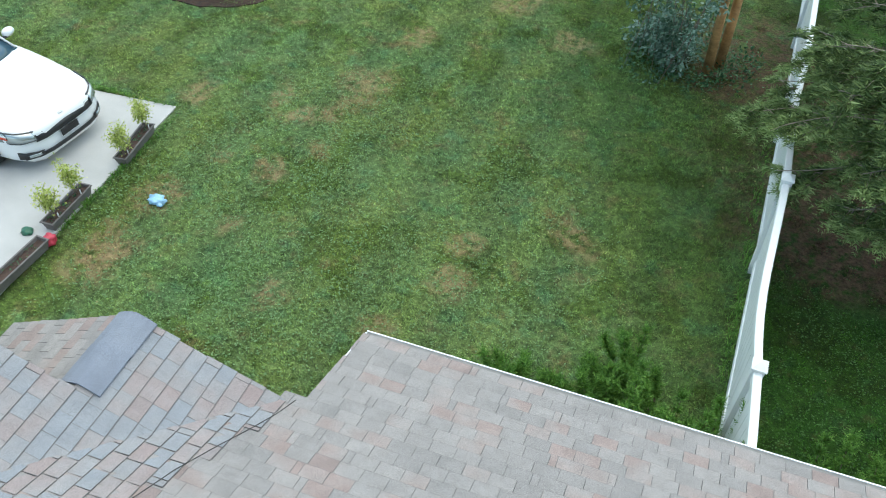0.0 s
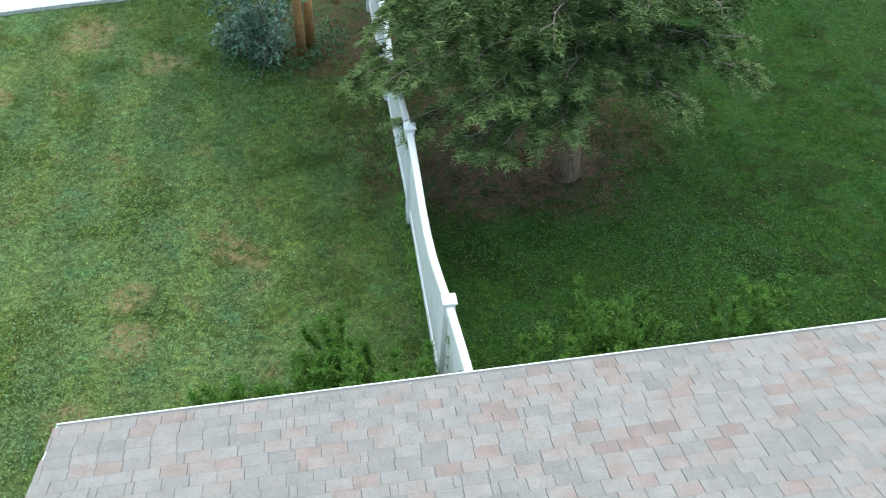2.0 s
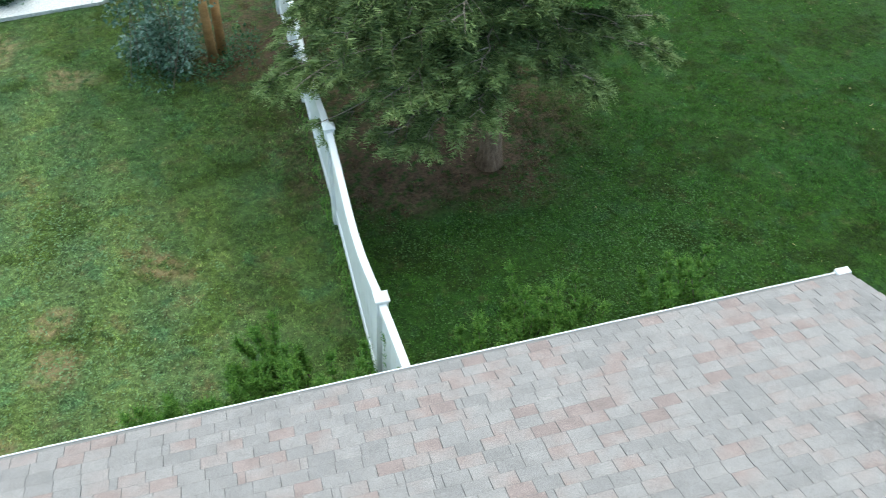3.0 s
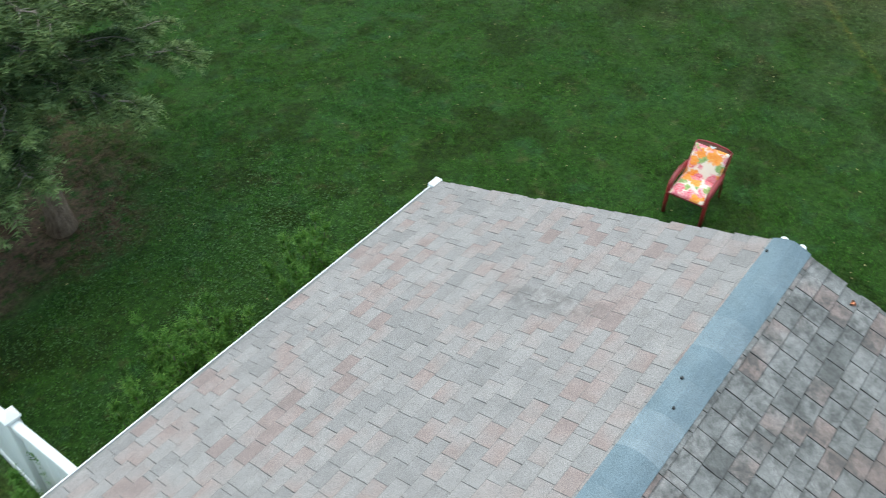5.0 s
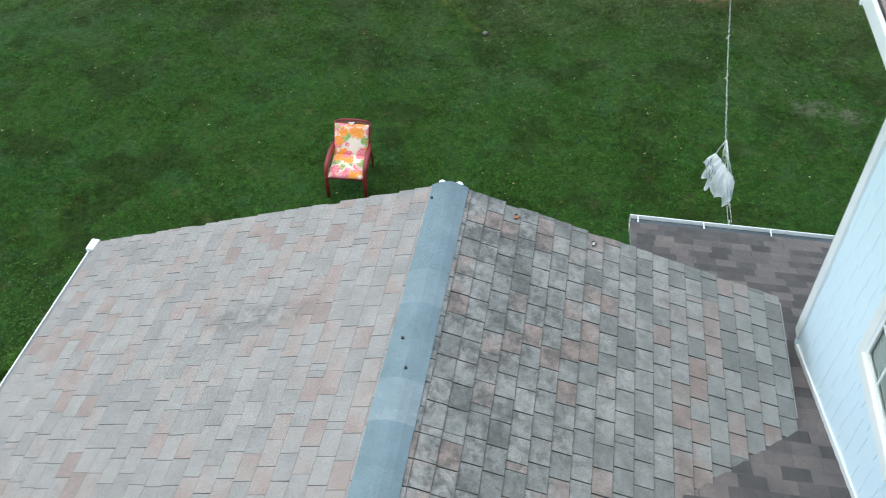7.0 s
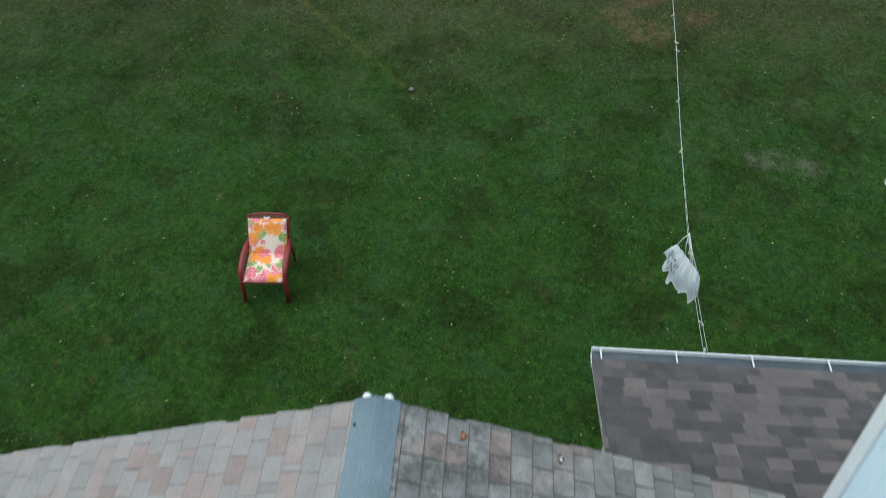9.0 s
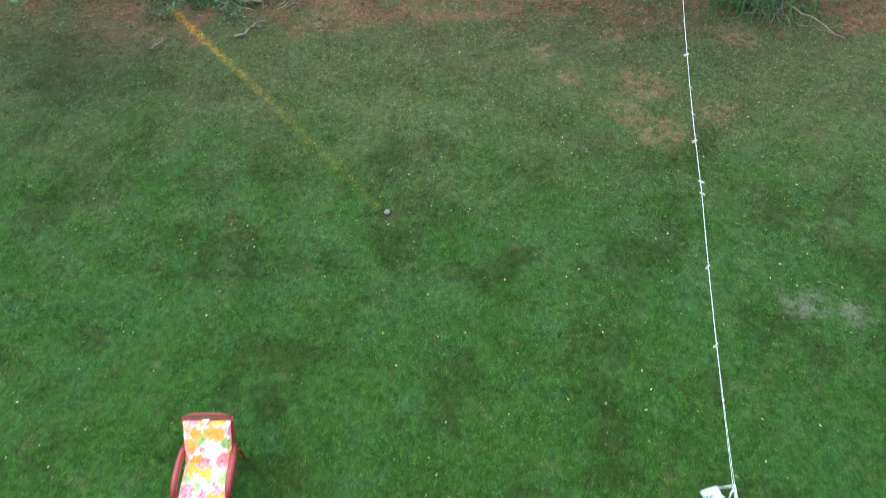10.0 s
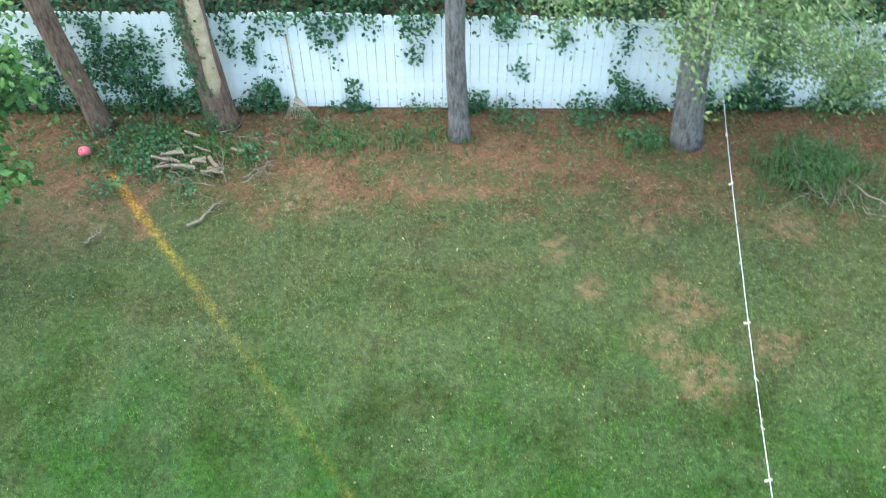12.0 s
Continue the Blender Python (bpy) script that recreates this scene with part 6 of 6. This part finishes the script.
# ---- clothesline with a hanging bag ----
def clothesline():
    cord = worn("white cord", (0.52, 0.53, 0.53), (0.68, 0.69, 0.68), 20, 120, 0.7, 0.2)
    wood = worn("clothes peg wood", (0.50, 0.45, 0.34), (0.70, 0.66, 0.54), 20, 90, 0.8, 0.1)
    way = [Vector(p) for p in ((4.09, -1.29, 2.16), (6.06, -1.46, 1.79), (9.4, -1.75, 1.74), (12.8, -2.03, 1.79), (17.26, -2.58, 1.62))]

    def at(f):
        k = min(int(f * 4), 3)
        g = f * 4 - k
        return way[k].lerp(way[k + 1], g) - Vector((0, 0, 0.05 * math.sin(math.pi * g)))

    line = thing("clothesline", "double white clothesline from the porch gutter to a tree", "clothesline", way[0])
    for s in (-1, 1):
        pts = [at(i / 40) - way[0] + Vector((0, s * (0.003 + 0.014 * max(0, 1 - i / 13)), s * 0.002)) for i in range(41)]
        local("cord", tubed(pts, 0.0018, 6), cord, line, smooth=True)
    rr = random.Random(3)
    for f in (0.05, 0.19, 0.30, 0.345, 0.42, 0.50, 0.515, 0.57, 0.61, 0.65, 0.70, 0.76, 0.84, 0.9):
        p = at(f)
        peg = thing("clothes_peg", "pale wooden clothes peg on the line", "clothes peg", p, "pegs on the clothesline")
        a = rr.uniform(-1.2, 1.2)
        for s in (-1, 1):
            local("leg", boxed((-0.005, s * 0.005 - 0.003, -0.045), (0.005, s * 0.005 + 0.003, 0.022), Matrix.Rotation(a, 4, "X") @ Matrix.Rotation(s * 0.08, 4, "X")), wood, peg)
    local("hook", tubed([(4.05, -1.29, 2.07), (4.10, -1.29, 2.10), (4.12, -1.29, 2.15), (4.09, -1.29, 2.16)], 0.006, 6), cord, None)
    tagged(bpy.context.scene.objects["hook"], "small hook on the porch gutter", "hook")

    sheet, nt, bsdf = mat("thin white plastic")
    bsdf.inputs["Base Color"].default_value = (0.95, 0.96, 0.97, 1)
    bsdf.inputs["Roughness"].default_value = 0.35
    veil = node(nt, "BsdfTranslucent", [(0.92, 0.93, 0.95, 1)])
    nt.links.new(node(nt, "MixShader", [0.3, bsdf.outputs[0], veil.outputs[0]]).outputs[0], nt.nodes["Material Output"].inputs[0])
    print_grey = worn("grey print", (0.14, 0.15, 0.17), (0.28, 0.29, 0.31), 20, 80, 0.6, 0.0)
    bag = thing("peg_bag", "crumpled white plastic bags knotted on the clothesline", "bag", at(0.25))
    top_a, top_b = Vector((6.00, -1.40, 1.53)), Vector((5.64, -1.57, 1.50))
    hem = [Vector(p) for p in ((6.07, -1.31, 1.32), (6.05, -1.32, 1.20), (5.95, -1.34, 1.09), (5.87, -1.37, 1.03), (5.75, -1.45, 1.06), (5.63, -1.56, 1.02), (5.57, -1.62, 1.20))]
    base = at(0.25)

    def cloth(u, f, back):
        """A point of the bag: u along the line, f from the line down to the hem."""
        k = min(int(u * 6), 5)
        g = u * 6 - k
        low = hem[k].lerp(hem[k + 1], g * g * (3 - 2 * g))
        high = top_a.lerp(top_b, u)
        notch = 1 - 0.24 * abs(math.sin(u * math.pi * 4.5)) ** 3
        p = high.lerp(low, f * notch)
        pleat = 0.035 * abs(math.sin(u * 12 + 1.5 * f)) + 0.016 * math.sin(u * 41 - 3 * f) - 0.015
        swell_out = 0.05 * math.sin(math.pi * min(1, f * 1.1)) * (1 if back else -1)
        return p + Vector((-0.6, 0.7, 0.4)) * (pleat * (0.35 + f) + swell_out * 0.8) - base

    for back in (False, True):
        bm = bmesh.new()
        grid = [[bm.verts.new(cloth(c / 40, r / 12, back)) for c in range(41)] for r in range(13)]
        for a, b in zip(grid, grid[1:]):
            for c in range(40):
                bm.faces.new((a[c], a[c + 1], b[c + 1], b[c]))
        bmesh.ops.solidify(bm, geom=bm.faces[:], thickness=0.002)
        local("bag_side", bm, sheet, bag, smooth=True)
    for k in range(14):
        u, f = 0.12 + 0.055 * (k % 7), 0.30 + 0.20 * (k // 7) + 0.03 * (k % 2)
        lift = Vector((-0.012, 0.012, 0.012))
        a, b = cloth(u, f, True) + lift, cloth(u + 0.03, f + 0.09, True) + lift
        local("print_bar", tubed([a, (a + b) / 2, b], 0.0045, 4), print_grey, bag, "unreadable grey print")
    knot = Vector((5.84, -1.445, 1.83)) - base
    for u in (0.03, 0.4, 0.75, 0.97):
        e = cloth(u, 0.02, False)
        local("handle", tubed([e, e.lerp(knot, 0.5) + Vector((0, 0.01, 0)), knot], 0.006, 5), sheet, bag, smooth=True)


clothesline()


# ---- litter under the back trees ----
def log(at, length, radius, turn, tilt, seed):
    rr = random.Random(seed)
    name = "log"
    ob = thing(name, "cut log with pale bark in a heap", "log", at, "logs in the heap")
    ob.rotation_euler = (0, tilt, turn)
    pts = [((k / 5 - 0.5) * length, 0.01 * math.sin(k + seed), 0) for k in range(6)]
    local("bark", trunk_mesh(pts, [radius * rr.uniform(0.92, 1.08) for _ in pts], 10, 0.0, seed), worn("weathered log", (0.12, 0.085, 0.06), (0.33, 0.26, 0.19), 9, 50, 0.9, 0.5), ob, smooth=True)
    for s in (-1, 1):
        bm = bmesh.new()
        bmesh.ops.create_cone(bm, cap_ends=True, segments=10, radius1=radius * 0.93, radius2=radius * 0.93, depth=0.008, matrix=pose(s * (length / 2 + 0.003), pts[0 if s < 0 else -1][1], 0, 0, 90, 0))
        local("cut_end", bm, bare_wood, ob, "pale cut end")
    return ob


heap = random.Random(12)
for i in range(20):
    log((16.66 + heap.uniform(-0.38, 0.42), 5.2 + heap.uniform(-0.6, 0.65), 0.07 + 0.065 * (i % 3)), heap.uniform(0.18, 0.36), heap.uniform(0.018, 0.034), radians(90) + heap.gauss(0, 0.35), heap.gauss(0, 0.08), 200 + i)


def stick(at, to, radius, seed, label):
    rr = random.Random(seed)
    a, b = Vector(at), Vector(to)
    d = b - a
    side = Vector((-d.y, d.x, 0)).normalized()
    pts = [d * (k / 7) + side * rr.gauss(0, 0.03) * d.length + Vector((0, 0, 0.02 + abs(rr.gauss(0, 0.03)))) for k in range(8)]
    s = thing("stick", label, "stick", a, "dead sticks under the trees")
    local("wood", tubed(pts, [radius * (1 - 0.1 * k) for k in range(8)], 7), twig_mat, s, smooth=True)
    for k in (3, 5):
        e = pts[k] + (d.normalized() * 0.5 + side * rr.choice((-1, 1))) * d.length * 0.22 + Vector((0, 0, 0.05))
        local("twig", tubed([pts[k], (pts[k] + e) / 2 + Vector((0, 0, 0.02)), e], [radius * 0.4, radius * 0.3, radius * 0.15], 5), twig_mat, s, smooth=True)
    return s


stick((15.05, 4.95, 0), (15.70, 4.60, 0.02), 0.028, 1, "split grey branch lying on dry soil")
stick((14.65, 6.32, 0), (14.95, 6.18, 0.01), 0.018, 2, "short pale stick lying on the grass")
heap = random.Random(14)
for i in range(26):
    x, y, a = 16.6 + heap.uniform(-0.7, 0.7), 4.9 + heap.uniform(-1.0, 1.2), heap.uniform(0, 6.28)
    ln = heap.uniform(0.4, 1.0)
    stick((x, y, 0.01), (x + ln * math.cos(a), y + ln * math.sin(a), heap.uniform(0.03, 0.25)), heap.uniform(0.005, 0.012), 300 + i, "thin dead stick in the heap of logs")
for i in range(20):
    x, y, a = 16.55 + heap.uniform(-0.7, 0.7), -4.5 + heap.uniform(-0.9, 0.7), heap.uniform(0, 6.28)
    ln = heap.uniform(0.4, 1.1)
    stick((x, y, 0.02), (x + ln * math.cos(a), y + ln * math.sin(a), heap.uniform(0.1, 0.5)), heap.uniform(0.004, 0.010), 330 + i, "thin dead stick in a brush pile")
stick((16.4, -4.6, 0.15), (15.45, -5.4, 0.02), 0.02, 7, "long pale branch reaching out of a brush pile")


def weeds(name, label, cx, cy, rx, ry, count, tall, width, material, seed):
    """Arching blades in a clump."""
    rng = np.random.default_rng(seed)
    x, y = cx + rx * 0.55 * rng.normal(0, 1, count), cy + ry * 0.55 * rng.normal(0, 1, count)
    lump = patchwork(rng, x, y, 0.22)
    ok = lump > rng.uniform(-0.9, 0.35, count)
    x, y, count = x[ok], y[ok], int(ok.sum())
    r = np.clip(np.hypot((x - cx) / rx, (y - cy) / ry), 0, 1)
    h = tall * rng.uniform(0.5, 1.2, count) * (1.1 - 0.5 * r)
    d = rng.uniform(0, 6.28, count)
    out = np.stack([np.cos(d), np.sin(d), np.zeros(count)], -1)
    side = np.stack([-np.sin(d), np.cos(d), np.zeros(count)], -1) * width
    b = np.stack([x, y, np.zeros(count)], -1)
    mid = b + out * (h * 0.3)[:, None] + np.array([0, 0, 1.0]) * (h * 0.75)[:, None]
    tip = b + out * (h * 0.8)[:, None] + np.array([0, 0, 1.0]) * (h * 0.7)[:, None]
    v = np.stack([b - side, b + side, mid + side * 0.8, mid - side * 0.8, mid - side * 0.8, mid + side * 0.8, tip + side * 0.1, tip - side * 0.1], 1).reshape(-1, 3)
    ob = raw(name, v, np.arange(8 * count).reshape(-1, 4), material)
    return tagged(ob, label, "weeds", kind="stuff")


weeds("tall_grass", "tall arching green grass over a brush pile", 16.75, -4.15, 0.75, 1.1, 1500, 0.45, 0.007, weed_mat, 81)
weeds("tall_grass", "dark green periwinkle and grass round the log heap", 16.9, 5.7, 0.7, 1.2, 1700, 0.20, 0.010, weed_mat, 82)
weeds("tall_grass", "green weeds at the foot of a slim tree", 17.3, 1.9, 0.5, 0.9, 500, 0.2, 0.008, weed_mat, 83)
weeds("tall_grass", "green weeds beside the thick tree", 17.3, -1.6, 0.5, 0.6, 350, 0.2, 0.009, weed_mat, 84)
weeds("tall_grass", "rough grass along the vinyl fence", -1.45, 8.2, 0.09, 3.4, 900, 0.12, 0.006, juniper_mat, 85)
weeds("tall_grass", "rough grass along the edge of the concrete pad", -10.24, 7.2, 0.05, 1.9, 900, 0.09, 0.006, juniper_mat, 87)
weeds("tall_grass", "rough grass along the edge of the concrete pad", -11.7, 9.26, 1.1, 0.05, 700, 0.09, 0.006, juniper_mat, 88)
weeds("tall_grass", "green weeds among the needle litter", 17.2, 3.2, 0.5, 0.7, 600, 0.2, 0.008, weed_mat, 86)


def garden_rake(foot, top):
    tine = worn("bamboo tines", (0.30, 0.24, 0.17), (0.50, 0.42, 0.32), 12, 60, 0.8, 0.2)
    a, b = Vector(foot), Vector(top)
    r = thing("garden_rake", "bamboo leaf rake leaning on the white board fence", "rake", a)
    d = (b - a).normalized()
    local("handle", tubed([d * 0.25, (b - a) * 0.6, b - a], 0.013, 8), bare_wood, r, smooth=True)
    side = Vector((0, 1, 0))
    for k in range(15):
        q = (k - 7) / 7
        pts = [d * 0.30, d * 0.12 + side * q * 0.13, side * q * 0.24 - d * 0.08, side * q * 0.25 - d * 0.10 + Vector((-0.03, 0, 0))]
        local("tine", tubed(pts, 0.005, 4), tine, r)
    local("crossbar", tubed([d * 0.10 - side * 0.14, d * 0.10 + side * 0.14], 0.007, 5), tine, r)


garden_rake((17.84, 3.86, 0.11), (18.11, 3.96, 1.40))


# ---- beds at the far side of the lawn ----
def bed(name, label, cx, cy, rx, ry, material, z, category):
    bm = bmesh.new()
    rr = random.Random(int(abs(cx * 10)))
    ring = []
    for k in range(40):
        a = 2 * math.pi * k / 40
        w = 1 + rr.gauss(0, 0.02)
        ring.append((cx + rx * w * math.cos(a), cy + ry * w * math.sin(a), -0.04))
    solid(bm, ring, (0, 0, 0.04 + z))
    return tagged(local(name, bm, material, None), label, category, kind="structure")


bed("mulch_bed", "round bed of brown mulch in the lawn", -12.0, 13.35, 1.4, 1.2, mulch_mat, 0.0, "garden bed")
bm = bmesh.new()
solid(bm, [(-9.5, 15.25, -0.04), (-7.0, 15.57, -0.04), (-4.45, 15.78, -0.04), (-3.8, 16.2, -0.04), (-3.6, 19.5, -0.04), (-9.5, 19.5, -0.04)], (0, 0, 0.085))
tagged(local("gravel_bed", bm, gravel_white, None), "bed of white gravel at the lawn edge", "gravel bed", kind="structure")


def round_shrub(at, size, label, seed, material):
    rng, rr = np.random.default_rng(seed), random.Random(seed)
    s = thing("shrub", label, "shrub", at)
    wood = bmesh.new()
    cs = []
    for _ in range(40):
        a, t = rr.uniform(0, 6.28), rr.uniform(0.1, 1.3)
        c = curve((0, 0, 0), (math.cos(a) * t, math.sin(a) * t, 1), size * rr.uniform(0.7, 1.1), 0.1, 5)
        tube(wood, c, 0.01, 4, False)
        cs += [q for q in c[1:] for _ in range(12)]
    local("branchwork", wood, twig_mat, s)
    v, f = leaves(rng, cs, None, 0.06, 5, 0.10, 0.0, 0.5)
    raw("crown", v, f, material, s)


round_shrub((-12.05, 13.4, 0.0), 1.1, "rounded dark green shrub in a mulch bed", 91, ivy_mat)
round_shrub((-6.2, 16.4, 0.04), 0.5, "low green shrub on white gravel", 92, ivy_mat)


# ---- small things on the roof ----
cable_rubber = worn("black cable", (0.015, 0.015, 0.015), (0.04, 0.04, 0.04), 20, 90, 0.6, 0.1)
way = [(-4.48, 3.06), (-4.52, 2.88), (-4.59, 2.70), (-4.68, 2.47), (-4.78, 2.18), (-4.85, 1.92), (-4.95, 1.60)]
local("cable", tubed([(x, y, z_north(x, y) + 0.042 + 0.006 * math.sin(9 * y)) for x, y in way], 0.0035, 6), cable_rubber, house, "thin black cable across the shingles", True)
for x, y in ((0.60, 1.09), (0.81, 1.15), (2.05, 1.2)):
    bm = bmesh.new()
    bmesh.ops.create_cone(bm, cap_ends=True, segments=10, radius1=0.010, radius2=0.008, depth=0.012, matrix=pose(x, y, RIDGE_Z + 0.024))
    local("nail", bm, cable_rubber, house, "dark nail head in the ridge")
for x, y, tone, seed in ((2.12, 0.62, (0.66, 0.28, 0.15), 1), (2.12, 0.07, (0.66, 0.64, 0.60), 2)):
    lit = worn("dry leaf", tone, tuple(min(1, c * 1.3) for c in tone), 20, 80, 0.8, 0.2)
    z = (z_south if y < 1.1 else z_north)(x, y) + 0.016
    bm = bmesh.new()
    ring = [bm.verts.new((x + 0.026 * math.cos(a) * (1 + 0.3 * math.sin(3 * a)), y + 0.020 * math.sin(a), z + 0.004 * math.cos(2 * a))) for a in np.linspace(0, 2 * math.pi, 13)[:-1]]
    hub = bm.verts.new((x, y, z + 0.004))
    for k in range(12):
        bm.faces.new((ring[k], ring[(k + 1) % 12], hub))
    bmesh.ops.solidify(bm, geom=bm.faces[:], thickness=0.0015)
    tagged(local("dry_leaf", bm, lit, None, smooth=True), "dry fallen leaf lying on the roof", "leaf")

# ---- shingles, laid last; they run on under each other in the valleys ----
NORTH_LAY = [(2.23, 4.03), (-4.44, 4.03), (-4.44, 3.12), (-4.66, 3.05), (-6.34, 1.10), (2.23, 1.10)]
WING_LAY = [(-4.50, 3.05), (WING_X, 3.05), (WING_X, 2.40), (-7.20, 2.40), (-7.20, -6.0), (-6.16, -6.0), (-6.16, 1.10)]
SOUTH_LAY = [(2.23, 1.10), (-1.24, 1.10), (1.09, -1.30), (2.23, -1.30)]
PORCH_LAY = [(3.935, -0.36), (2.06, -0.36), (2.06, -1.26), (1.33, -1.27), (-1.02, 1.06), (-1.15, -1.48), (2.12, -1.48), (2.12, -5.0), (3.935, -5.0)]
lay_shingles(roof_north, NORTH_LAY, z_north, (0, 1), (-0.8, 2.9), shingle_pink, shingle_pink_rest, 101)
lay_shingles(roof_south, SOUTH_LAY, z_south, (0, -1), (1.5, 0.2), shingle_stained, shingle_stained_rest, 102, 0.124, 0.165)
lay_shingles(roof_porch, PORCH_LAY, z_porch, (1, 0), (2.4, -1.0), shingle_dark, shingle_dark_rest, 103, 0.125, 0.17)
lay_shingles(roof_wing, WING_LAY, z_wing, (1, 0), (-5.0, 2.4), shingle_blue, shingle_blue_rest, 104, 0.112, 0.16)
OVER_LAY = [(-4.55, 3.02), (-4.64, 2.62), (-4.82, 2.10), (-5.14, 1.50), (-5.80, 1.10), (-6.28, 1.10), (-4.60, 3.05)]
lay_shingles(roof_wing, OVER_LAY, lambda x, y: z_north(x, y) + 0.006, (1, 0), (-4.9, 2.2), shingle_blue, shingle_blue_rest, 110, 0.112, 0.16)
lay_shingles(roof_tip, WING_TIP, z_wing_west, (-1, 0), (-5.9, 2.8), shingle_pink, shingle_pink_rest, 105)
lay_shingles(roof_upper, UPPER, z_upper, (0, 1), (2.0, -1.5), shingle_stained, shingle_stained_rest, 106, most=120)
lay_shingles(roof_back, SOUTH_WEST, z_south, (0, -1), (-1.2, 0.8), shingle_stained, shingle_stained_rest, 107, most=40)
lay_shingles(roof_west, WEST, z_west, (-1, 0), (-7.3, 2.3), shingle_pink, shingle_pink_rest, 108, most=0)
lay_shingles(roof_upper_south, UPPER_SOUTH, z_upper_south, (0, -1), (0, -5), shingle_stained, shingle_stained_rest, 109, most=0)
